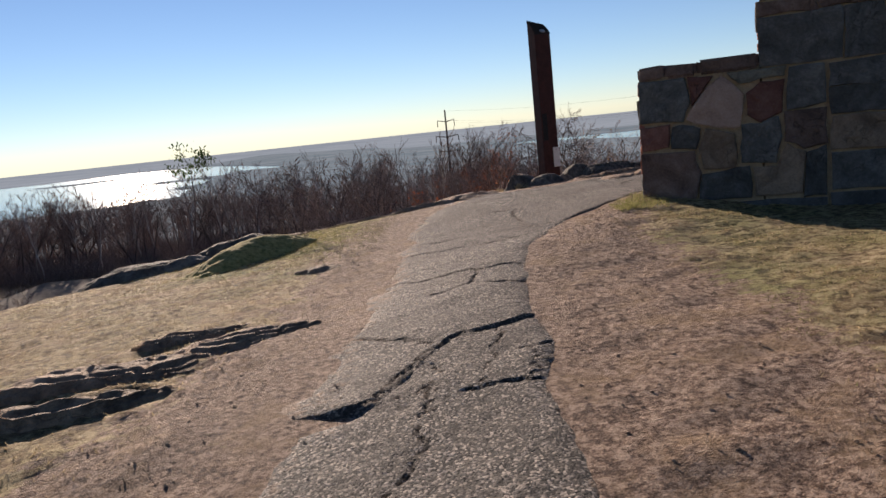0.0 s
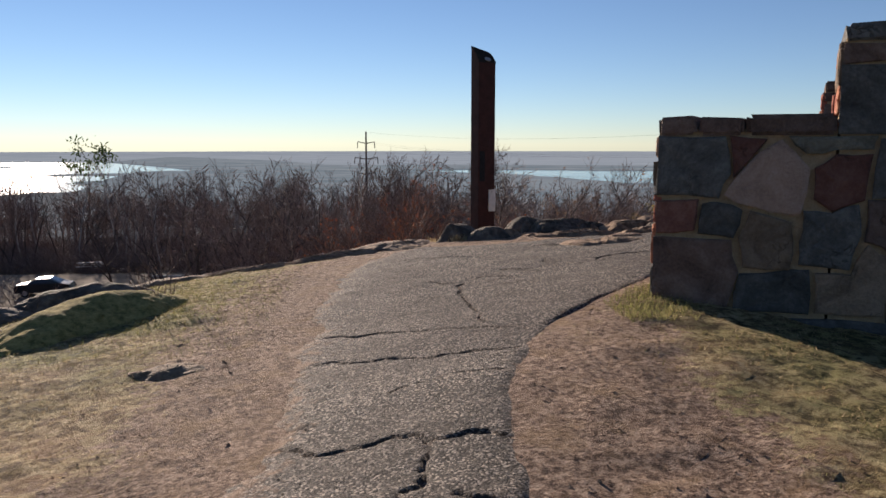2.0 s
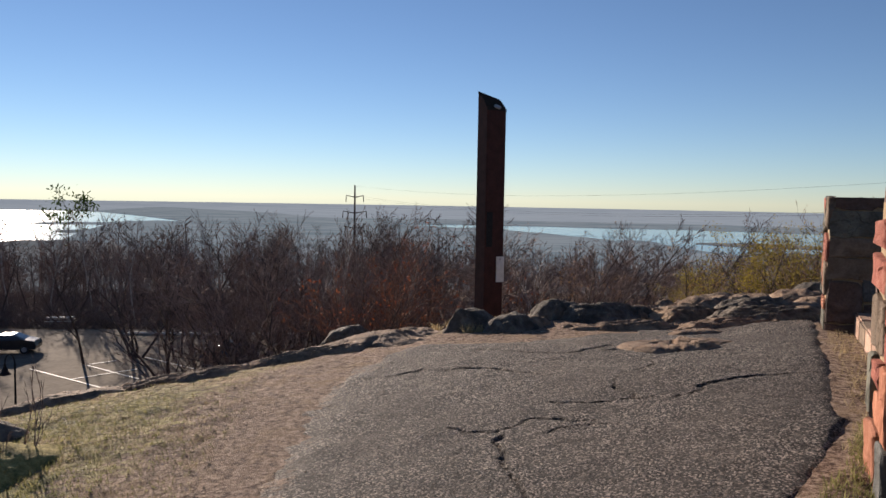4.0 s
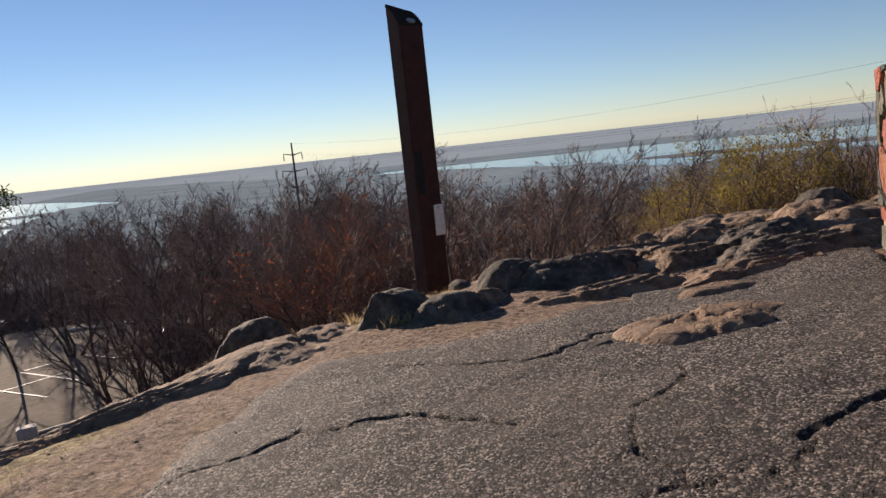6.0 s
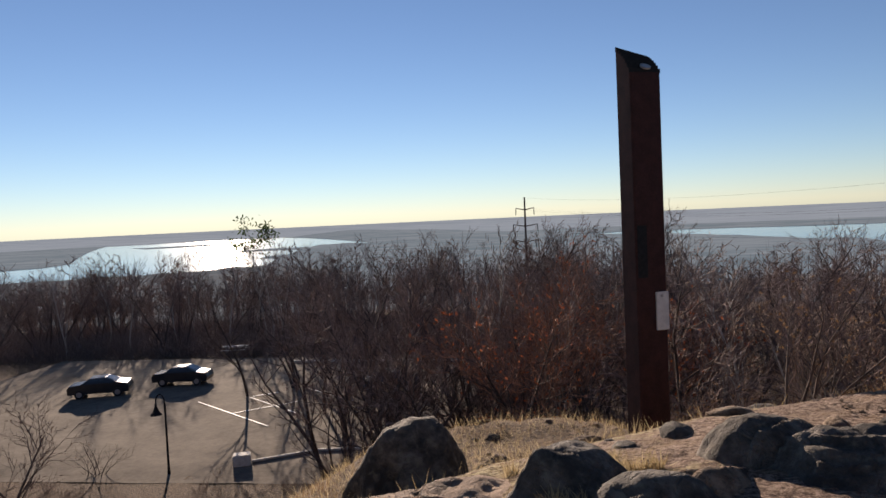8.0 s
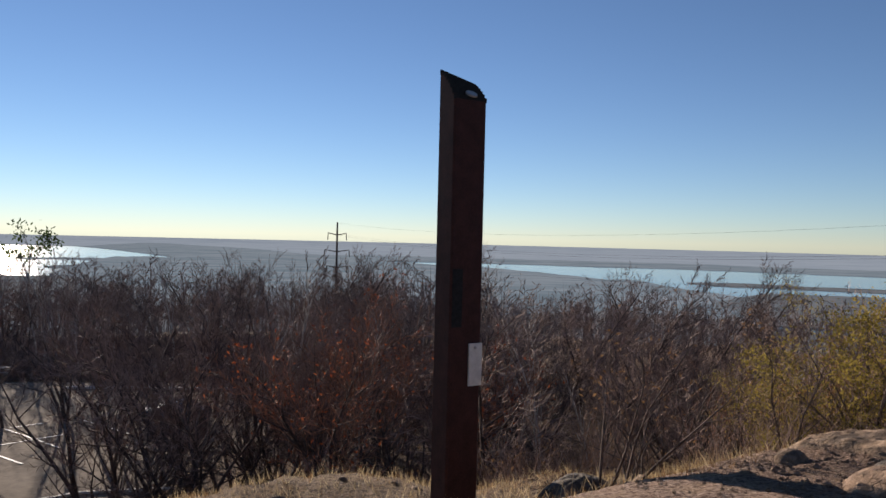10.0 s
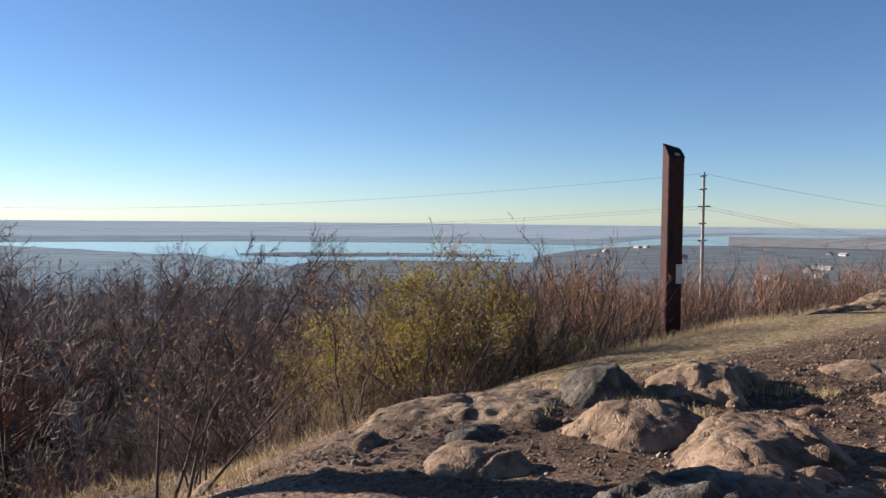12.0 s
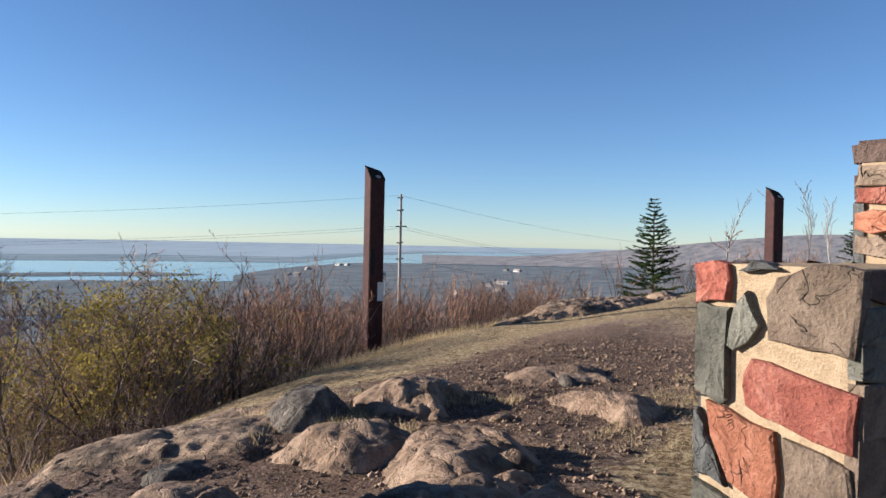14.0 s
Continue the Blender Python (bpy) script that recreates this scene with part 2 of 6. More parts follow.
def twig_material(name, low, high):
    """Bark of thin shoots, each plant and each shoot a little different."""
    m, n, l, b = material(name, 0.9, 0, 0.2)
    g, info = n.new("ShaderNodeNewGeometry"), n.new("ShaderNodeObjectInfo")
    both = maths(n, l, "ADD", maths(n, l, "MULTIPLY", g.outputs["Random Per Island"], 0.6), maths(n, l, "MULTIPLY", info.outputs["Random"], 0.4))
    l.new(ramp(n, l, both, ((0.1, low), (0.6, high), (1.0, tuple(min(1.0, c * 1.7) for c in high)))), b.inputs["Base Color"])
    return m


BARK = plain_material("bark", (0.042, 0.034, 0.031), (0.13, 0.102, 0.09), 6, 0.95, 0, 0.8, 0.02, 0.1)
TWIG = twig_material("twig", (0.085, 0.060, 0.052), (0.23, 0.166, 0.138))
TWIG_RED = twig_material("reddish_twig", (0.10, 0.05, 0.032), (0.30, 0.16, 0.098))
BIRCH = plain_material("birch_bark", (0.22, 0.20, 0.18), (0.50, 0.47, 0.43), 5, 0.85, 0, 0.3, 0.01, 0.2)
NEEDLE = leaf_material("needles", (0.018, 0.035, 0.012), (0.06, 0.09, 0.03))
LEAF_YELLOW = leaf_material("yellow_green_leaves", (0.105, 0.088, 0.024), (0.36, 0.275, 0.07))
LEAF_RED = leaf_material("red_leaves", (0.13, 0.03, 0.015), (0.30, 0.09, 0.035))
LEAF_BROWN = leaf_material("brown_leaves", (0.14, 0.075, 0.035), (0.32, 0.19, 0.09))
STRAW = leaf_material("straw", (0.26, 0.19, 0.095), (0.60, 0.48, 0.29))
GREEN_GRASS = leaf_material("green_grass", (0.13, 0.13, 0.045), (0.37, 0.34, 0.15))
PALE_LINE = plain_material("road_paint", (0.55, 0.54, 0.50), (0.75, 0.74, 0.70), 3, 0.7)
LOT = plain_material("lot_asphalt", (0.125, 0.104, 0.082), (0.225, 0.19, 0.15), 0.6, 0.95, 0, 0.3, 0.01, 0.05)
CONCRETE = plain_material("concrete", (0.42, 0.40, 0.36), (0.62, 0.60, 0.55), 5, 0.85)
WOOD_GREY = plain_material("weathered_wood", (0.20, 0.18, 0.16), (0.38, 0.35, 0.31), 7, 0.85)
GLASS = plain_material("dark_glass", (0.015, 0.018, 0.02), (0.03, 0.033, 0.036), 2, 0.08, 0, 0.0, 0.001, 0.8)
TYRE = plain_material("tyre", (0.012, 0.012, 0.012), (0.03, 0.03, 0.03), 20, 0.9)
RIM = plain_material("rim", (0.30, 0.30, 0.31), (0.45, 0.45, 0.46), 9, 0.35, 0.8, 0.1, 0.002)
CAR_DARK = plain_material("dark_car_paint", (0.02, 0.022, 0.026), (0.03, 0.033, 0.038), 2, 0.22, 0.3, 0.0, 0.001, 0.6)
CAR_BLUE = plain_material("blue_car_paint", (0.05, 0.10, 0.16), (0.07, 0.13, 0.20), 2, 0.25, 0.3, 0.0, 0.001, 0.6)
WATER, wnod, wlnk, wbsdf = material("water", 0.11, 0.0, 0.5)
wbsdf.inputs["Base Color"].default_value = (0.09, 0.12, 0.145, 1)
bump(wnod, wlnk, wbsdf, noise_node(wnod, wlnk, 0.05, 4, coord=object_coord(wnod)), 0.15, 1.0)
# haze glow built into the land materials, palest for the farthest
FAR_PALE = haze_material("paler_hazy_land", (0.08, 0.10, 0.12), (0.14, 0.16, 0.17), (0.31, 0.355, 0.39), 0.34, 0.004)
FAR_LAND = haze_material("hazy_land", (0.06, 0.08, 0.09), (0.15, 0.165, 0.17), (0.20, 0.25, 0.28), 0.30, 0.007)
MID_LAND = haze_material("hazy_brown_lowland", (0.045, 0.045, 0.04), (0.11, 0.10, 0.085), (0.13, 0.16, 0.185), 0.32, 0.014)
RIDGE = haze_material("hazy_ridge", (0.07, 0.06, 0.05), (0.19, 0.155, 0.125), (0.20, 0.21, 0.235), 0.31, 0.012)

# ---- shapes ----


def part(name, bm, mat, parent=None, label="", smooth=False):
    me = bpy.data.meshes.new(name)
    bm.to_mesh(me)
    bm.free()
    if smooth:
        me.polygons.foreach_set("use_smooth", [True] * len(me.polygons))
    me.materials.append(mat)
    ob = new(name, me)
    ob.parent = parent
    if label:
        ob["label"] = label
    return ob


def data_part(name, verts, faces, mat, parent=None, label="", smooth=False):
    me = bpy.data.meshes.new(name)
    me.from_pydata([tuple(v) for v in verts], [], [tuple(f) for f in faces])
    if smooth:
        me.polygons.foreach_set("use_smooth", [True] * len(me.polygons))
    me.materials.append(mat)
    ob = new(name, me)
    ob.parent = parent
    if label:
        ob["label"] = label
    return ob


def empty(name, m, label, category, group="", kind=""):
    e = new(name)
    e.matrix_world = m
    e.empty_display_size = 0.1
    return tagged(e, label, category, group, kind)


def box(bm, x0, x1, y0, y1, z0, z1, bevel=0.0):
    made = bmesh.ops.create_cube(bm, size=1.0)["verts"]
    bmesh.ops.scale(bm, vec=(x1 - x0, y1 - y0, z1 - z0), verts=made)
    bmesh.ops.translate(bm, vec=((x0 + x1) / 2, (y0 + y1) / 2, (z0 + z1) / 2), verts=made)
    if bevel:
        edges = list({e for v in made for e in v.link_edges})
        bmesh.ops.bevel(bm, geom=edges, offset=bevel, segments=2, affect="EDGES")
    return bm


def cylinder(bm, r0, r1, z0, z1, sides=12, x=0.0, y=0.0):
    made = bmesh.ops.create_cone(bm, cap_ends=True, segments=sides, radius1=r0, radius2=r1, depth=z1 - z0)["verts"]
    bmesh.ops.translate(bm, vec=(x, y, (z0 + z1) / 2), verts=made)
    return made


def tube(verts, faces, points, radii, sides=4):
    """Adds a tapered tube along points to the lists."""
    base = len(verts)
    for i, p in enumerate(points):
        q = points[min(i + 1, len(points) - 1)] - points[max(i - 1, 0)]
        q.normalize()
        a = q.orthogonal().normalized()
        c = q.cross(a)
        for k in range(sides):
            w = 2 * math.pi * k / sides
            verts.append(p + (a * math.cos(w) + c * math.sin(w)) * radii[i])
    for i in range(len(points) - 1):
        for k in range(sides):
            j = (k + 1) % sides
            faces.append((base + i * sides + k, base + i * sides + j, base + (i + 1) * sides + j, base + (i + 1) * sides + k))


def cable(name, a, b, sag, r, mat, parent=None, label=""):
    pts = [Vector(a).lerp(Vector(b), t / 24) - Vector((0, 0, sag * 4 * (t / 24) * (1 - t / 24))) for t in range(25)]
    v, f = [], []
    tube(v, f, pts, [r] * 25, 4)
    return data_part(name, v, f, mat, parent, label)


# ---- the lie of the land ----
EDGE_X = (-90, -60, -6, -2.9, 0, 1, 3, 6, 9.2, 12.5, 21, 30, 45, 60, 130)
EDGE_Y = (-40, -25, 10, 14.2, 16.7, 17.8, 19.2, 20.8, 23, 24, 25.4, 25, 24, 18, -60)


def soft(v, s):
    return s * np.logaddexp(0, v / s)


LATTICE = np.random.RandomState(12).uniform(-1, 1, (256, 256))


def lattice_noise(x, y):
    """Smooth random heights on a unit grid, -1 to 1."""
    i, j = np.floor(x).astype(int), np.floor(y).astype(int)
    u, v = x - i, y - j
    u, v = u * u * (3 - 2 * u), v * v * (3 - 2 * v)
    a, b = LATTICE[i & 255, j & 255], LATTICE[(i + 1) & 255, j & 255]
    c, d = LATTICE[i & 255, (j + 1) & 255], LATTICE[(i + 1) & 255, (j + 1) & 255]
    return (a * (1 - u) + b * u) * (1 - v) + (c * (1 - u) + d * u) * v


def fbm(x, y, seed=0.0):
    """Noise of two coordinates in four octaves, about -1 to 1."""
    x, y = np.asarray(x, float), np.asarray(y, float)
    total = 0.0
    for k, (f, w) in enumerate(((0.8, 0.62), (1.7, 0.34), (3.5, 0.18), (7.3, 0.09))):
        c, t = math.cos(0.7 * k + seed), math.sin(0.7 * k + seed)
        total = total + w * lattice_noise((x * c - y * t) * f + 31.7 * seed + 5.3 * k, (x * t + y * c) * f + 17.9 * seed + 9.1 * k)
    return total


def beyond(x, y):
    """Metres past the crest of the hill, along the slope."""
    e = np.interp(x, EDGE_X, EDGE_Y)
    g = (np.interp(x + 0.5, EDGE_X, EDGE_Y) - np.interp(x - 0.5, EDGE_X, EDGE_Y))
    return (y - e) / np.sqrt(1 + g * g)


def rocky(x, y):
    """Where bedrock breaks through the soil."""
    a = np.exp(-((x - 4.4) / 2.3) ** 2 - ((y - 17.2) / 0.9) ** 2)
    b = np.exp(-((x - 9) / 2.6) ** 2 - ((y - 19.4) / 1.6) ** 2) + np.exp(-((x - 7) / 2.2) ** 2 - ((y - 21.3) / 1.3) ** 2)
    c = np.exp(-((x + 1.7) / 0.7) ** 2 - ((y - 5.3) / 1.1) ** 2)
    return np.clip(a + b + c, 0, 1)


def land(x, y):
    x, y = np.asarray(x, float), np.asarray(y, float)
    top = 0.02 + 0.055 * np.clip(x, -4, 3) - 0.035 * np.clip(y - 13, 0, 14) + 0.1 * np.exp(-((y - 4.5) / 2.2) ** 2)
    wall = (x - 2.63) * 0.869 - (y - 9.8) * 0.495
    top = top + 0.16 * np.exp(-(wall / 1.3) ** 2) * np.clip((y - 4.5) / 3.5, 0, 1) * np.clip((20 - y) / 4, 0, 1)
    fall = np.clip((y - 19.3) / 4.4, 0, 1) * np.clip((x - 6.0) / 3.0, 0, 1)
    top = top - 0.46 * fall * fall * (3 - 2 * fall)
    z = top - 0.5 * soft(beyond(x, y), 0.6)
    shelf = -2.42 - 0.07 * (y - 24) + 0.16 * fbm(x * 0.9, y * 0.9, 8.0)
    reach = 0.125 * (1 + np.tanh((28.6 + 0.4 * np.sin(1.3 * x) - y) / 0.7)) * (1 + np.tanh((x + 3.2) / 1.2)) * (1 + np.tanh((8.5 - x) / 1.2))
    z = z + reach * soft(shelf - z, 0.12)
    away = np.hypot(x, y - 10)
    z = z - 0.12 * soft(away - 60, 8)
    floor = -10.9 - 0.13 * soft(away - 105, 12)
    z = floor + soft(z - floor, 1.2)
    z = np.where(away > 380, np.minimum(z, -48 - 0.12 * (away - 380)), z)
    rough = 0.011 * fbm(x * 1.7, y * 1.7) + 0.035 * fbm(x * 0.5, y * 0.5, 2.0) + (0.02 * fbm(x * 5, y * 5, 5.0) + 0.014 * fbm(x * 11, y * 10, 3.0)) * np.clip(-paved(x, y) / 0.2, 0, 1)
    z = z + rocky(x, y) * (0.11 * np.abs(fbm(x * 1.3, y * 2.1, 6.0)) + 0.05 * np.abs(fbm(x * 3.7, y * 4.6, 1.5)) - 0.03)
    return np.maximum(z, -66) + rough * np.clip(1.5 - away / 120, 0.3, 1)


def z_at(x, y):
    return float(land(x, y))


PATH_Y = (-3, 3.5, 4.2, 5, 5.6, 6.4, 7.5, 8.2, 8.9, 9.4, 9.9, 10.4, 11.2, 11.7, 13)
PATH_R = (1.02, 1.08, 1.0, 1.1, 1.03, 1.06, 1.18, 1.34, 1.55, 1.85, 2.3, 2.82, 3.5, 4.6, 6.5)
PATH_LY = (-3, 5, 8.3, 11, 12, 13.2, 14.9, 16.3)
PATH_L = (-0.75, -0.62, -0.5, -0.6, -0.6, -0.4, 0.1, 1.2)


def paved(x, y):
    """How far inside the asphalt a place lies, in metres; below nought outside."""
    j = 0.10 * fbm(x * 2.1, y * 2.1, 4.0) + 0.04 * fbm(x * 7, y * 7, 1.0)
    left = x - np.interp(y, PATH_LY, PATH_L)
    right = np.interp(y, PATH_Y, PATH_R) - x
    far = 15.75 + 0.12 * np.sin(2.3 * x) - y
    wall = -((x - 2.63) * 0.869 - (y - 9.8) * 0.495) + 0.03
    wall = np.where(y > 11.2, wall, 9.0)
    return np.minimum(np.minimum(left + 1.6 * j, right + 0.35 * j), np.minimum(far + j, wall + 0.4 * j))


def axis(lo, hi, step, reach):
    mid = list(np.arange(lo, hi + step / 2, step))
    out, s = [mid[-1]], step
    while out[-1] < reach:
        s *= 1.13
        out.append(out[-1] + s)
    low, s = [mid[0]], step
    while low[-1] > -reach:
        s *= 1.13
        low.append(low[-1] - s)
    return np.array(low[:0:-1] + mid + out[1:])


def sheet(name, xs, ys, height, mat, keep=None, kind="structure"):
    gx, gy = np.meshgrid(xs, ys)
    z = height(gx, gy)
    nx, ny = len(xs), len(ys)
    v = np.stack([gx.ravel(), gy.ravel(), z.ravel()], 1)
    i = (np.arange(ny - 1)[:, None] * nx + np.arange(nx - 1)[None]).ravel()
    f = np.stack([i, i + 1, i + 1 + nx, i + nx], 1)
    if keep is not None:
        ok = keep(gx, gy).ravel()
        f = f[ok[f].any(1)]
        used = np.unique(f)
        back = np.zeros(len(v), int)
        back[used] = np.arange(len(used))
        v, f = v[used], back[f]
    me = bpy.data.meshes.new(name)
    me.from_pydata(v.tolist(), [], f.tolist())
    me.polygons.foreach_set("use_smooth", [True] * len(me.polygons))
    me.materials.append(mat)
    return tagged(new(name, me), kind=kind), v


def paint(ob, layer, rgb):
    a = ob.data.color_attributes.new(layer, "FLOAT_COLOR", "POINT")
    a.data.foreach_set("color", np.concatenate([rgb, np.ones((len(rgb), 1))], 1).astype(np.float32).ravel())


def grass_share(x, y):
    """Share of grass against bare soil."""
    p = paved(x, y)
    g = np.clip((-p - 0.25) / 0.9, 0, 1) + 0.25 * fbm(x * 0.9, y * 0.9, 3.0)
    right = (x > 1.0) & (y < 9.6)
    g = np.where(right, np.clip((x - 1.9) / 0.9, 0, 1) + 0.3 * fbm(x, y, 3.0), g)
    bare = np.exp(-((x - 4.5) / 3.0) ** 2 - ((y - 17.8) / 1.7) ** 2) + np.exp(-((x - 9) / 3.4) ** 2 - ((y - 18.6) / 2.9) ** 2) + np.exp(-((x - 13) / 3.5) ** 2 - ((y - 17.8) / 2) ** 2)
    g = g + np.exp(-((x - 10) / 3.2) ** 2 - ((y - 15.6) / 1.0) ** 2)
    bare = bare + 0.9 * np.exp(-((x - 17) / 5.5) ** 2 - ((y - 19.6) / 2.2) ** 2)
    bare = bare + 1.2 * np.exp(-((x - 6.5) / 3.2) ** 2 - ((y - 21.3) / 2.0) ** 2)
    return np.clip(g - 1.2 * bare, 0, 1)


ground, gv = sheet("ground", axis(-4.5, 13, 0.072, 4800), axis(1, 22, 0.072, 4800), land, GROUND)
tagged(ground, "dry straw grass, reddish soil and leaf litter", "ground", kind="structure")
gx, gy = gv[:, 0], gv[:, 1]
past = beyond(gx, gy)
litter = np.clip((past - 2.2) / 3, 0, 1) * (1 - 0.1 * (gx > -3) * (gx < 8) * (gy < 28.6))
green = np.clip(0.05 + 0.2 * (gx < 4) + 0.6 * (gx > 1.6) * (gy < 9.5) + 1.2 * np.exp(-((gx + 2.2) / 1.5) ** 2 - ((gy - 11.6) / 2.4) ** 2), 0, 1) * (past < 1)
peaty = np.clip(np.exp(-((gx - 11.5) / 8) ** 2 - ((gy - 19.0) / 3.6) ** 2) * 1.5 - 0.25 + 0.3 * fbm(gx * 0.8, gy * 0.8, 2.0), 0, 0.85) * (gx > 5)
paint(ground, "peat", np.stack([peaty] * 3, 1))
paint(ground, "zone", np.stack([grass_share(gx, gy), litter, green], 1))

# ---- asphalt footpath ----
CRACKS = (
    ((-0.72, 4.2), (-0.39, 4.15), (-0.18, 4.13), (0.05, 4.26), (0.19, 4.61), (0.28, 4.88), (0.39, 5.15), (0.77, 5.35), (1.09, 5.53)),
    ((0.05, 4.24), (0.27, 4.31), (0.44, 4.35), (0.67, 4.38), (1.05, 4.32)),
    ((-0.86, 6.15), (-0.51, 5.77), (-0.07, 5.36), (0.33, 5.12)),
    ((0.72, 5.3), (0.66, 4.87), (0.61, 4.72), (0.51, 4.4)),
    ((0.66, 4.87), (0.86, 4.82), (1.06, 4.9)),
    ((0.3, 4.31), (0.36, 4.55), (0.26, 4.8)),
    ((0.82, 4.84), (0.85, 4.6), (0.8, 4.38)),
    ((0.15, 3.2), (0.33, 3.7), (0.3, 4.3)),
    ((1.3, 14.9), (1.67, 14.64), (2.09, 14.39), (2.46, 14.29), (2.86, 14.47), (3.14, 14.55)),
    ((2.97, 13.51), (2.8, 13.24), (2.62, 13.1), (2.47, 13.02), (2.3, 12.6), (2.36, 12.2)),
    ((0.82, 11.87), (1.14, 11.68), (1.43, 11.91), (1.9, 11.8)),
    ((1.18, 11.57), (1.1, 10.9), (1.18, 10.27), (1.2, 9.51)),
    ((-0.2, 9.75), (0.44, 9.69), (0.88, 9.56), (1.43, 9.22)),
    ((1.5, 11.6), (1.97, 11.67), (2.21, 11.2)),
    ((-0.13, 8.95), (0.28, 8.84), (0.8, 8.83), (1.3, 8.7)),
    ((-0.4, 7.35), (0.1, 7.2), (0.55, 7.3), (1.1, 7.1)),
    ((0.25, 6.5), (0.5, 6.75), (0.62, 7.25)),
    ((0.7, 6.6), (0.92, 6.45), (1.1, 6.42)),
    ((0.42, 8.0), (0.72, 8.18), (1.12, 8.2)),
    ((-0.6, 7.8), (-0.41, 7.7), (0.0, 7.6)),
    ((0.03, 13.4), (0.8, 13.8), (1.5, 13.65), (2.0, 13.2)),
    ((1.7, 12.3), (2.6, 12.1), (3.4, 12.5), (3.9, 12.4)),
)
WIDTHS = (0.017, 0.011, 0.010, 0.009, 0.008, 0.008, 0.007, 0.008) + (0.012,) * 14


def crack(x, y):
    """1 in the middle of a crack, falling to nought beside it."""
    wx, wy = x + 0.085 * fbm(x * 5, y * 5, 7.0), y + 0.085 * fbm(x * 5, y * 5, 9.0)
    wx, wy = wx + 0.016 * fbm(x * 17, y * 17, 2.0), wy + 0.016 * fbm(x * 17, y * 17, 6.0)
    wide = np.clip(0.9 + 1.1 * fbm(x * 2.3, y * 2.3, 3.3), 0.25, 2.0)
    best = np.full(np.shape(x), 9.0)
    for i, line in enumerate(CRACKS):
        for (ax, ay), (bx, by) in zip(line, line[1:]):
            dx, dy = bx - ax, by - ay
            t = np.clip(((wx - ax) * dx + (wy - ay) * dy) / (dx * dx + dy * dy), 0, 1)
            best = np.minimum(best, np.hypot(wx - ax - t * dx, wy - ay - t * dy) / (WIDTHS[i] * wide))
    hole = 1.1 * np.exp(-((wx + 0.32) / 0.3) ** 2 - ((wy - 4.16) / 0.05) ** 2)
    return np.maximum(np.exp(-best ** 2), np.clip(1.7 * hole - 0.35, 0, 1))


def path_height(x, y):
    p = paved(x, y)
    half = x < (np.interp(y, PATH_LY, PATH_L) + np.interp(y, PATH_Y, PATH_R)) / 2
    rim = np.clip((p + 0.02) / np.where(half, 0.6, 0.22), 0, 1)
    rim = rim * rim * (3 - 2 * rim)
    dips = 0.014 * fbm(x * 1.6, y * 1.6, 6.0) + 0.008 * fbm(x * 4, y * 4, 8.0) + 0.004 * fbm(x * 12, y * 11, 2.0)
    edge = y - np.interp(x, [q[0] for q in CRACKS[0]], [q[1] for q in CRACKS[0]])
    heave = 0.013 * np.exp(-np.clip(edge, 0, 9) / 0.6) * np.clip(edge / 0.06 + 0.5, 0, 1) * np.clip((1.1 - x) / 0.3, 0, 1)
    return land(x, y) - 0.03 + 0.05 * rim + heave * rim + dips * rim - np.where(y < 6.2, 0.02, 0.024) * crack(x, y) * rim - 0.05 * np.exp(-((x + 0.32) / 0.32) ** 2 - ((y - 4.14) / 0.07) ** 2)


asphalt, av = sheet("asphalt_path", np.arange(-1.6, 6.4, 0.021), np.concatenate([np.arange(-9, 0, 0.1), np.arange(0, 16.2, 0.021)]), path_height, ASPHALT, lambda x, y: paved(x, y) > -0.03)
tagged(asphalt, "cracked grey asphalt footpath with crumbling edges", "path", kind="structure")
paint(asphalt, "wear", np.stack([crack(av[:, 0], av[:, 1]), np.clip(np.maximum(1.2 - (av[:, 0] - np.interp(av[:, 1], PATH_LY, PATH_L)) / 0.55, 1 - paved(av[:, 0], av[:, 1]) / 0.2), 0, 1.4), np.clip((av[:, 1] - 7.8) / 1.5, 0, 1) * np.clip((14.5 - av[:, 1]) / 3, 0.4, 1) * np.clip((av[:, 0] + 0.2) / 0.6, 0, 1) * np.clip(0.75 + 0.5 * fbm(av[:, 0], av[:, 1], 5.5), 0, 1)], 1))

# ---- water, lowland and ridge ----


def disc_sector(name, az0, az1, r0, r1, z, mat, label, wobble=0.05, steps=60, kind="structure", taper=(7, 1), rise=0.0, tail=7, toward=None):
    """A low flat land or water sheet between two bearings and two ranges, with an uneven outline."""
    v, f = [], []
    for i in range(steps + 1):
        a = radians(az0 + (az1 - az0) * i / steps)
        e = min(1.0, taper[0] * i / steps if taper[0] else 1, tail * (steps - i) / steps if taper[1] else 1)
        mid = (r0 + r1) / 2
        for j, r in enumerate((r0, (r0 + r1) / 2, r1)):
            w = 1 + wobble * float(fbm(np.array(a * 23 + z), np.array(j * 3.1 + r0 * 0.01)))
            aim = toward or (r1 if r1 > 2000 else mid)
            r = aim + (r - aim) * (0.1 + 0.9 * e)
            v.append(Vector((r * w * math.sin(a), 14 + r * w * math.cos(a), z + rise * (j == 2))))
    for i in range(steps):
        for j in range(2):
            k = i * 3 + j
            f.append((k, k + 1, k + 4, k + 3))
    return tagged(data_part(name, v, f, mat), label, "land", kind=kind)


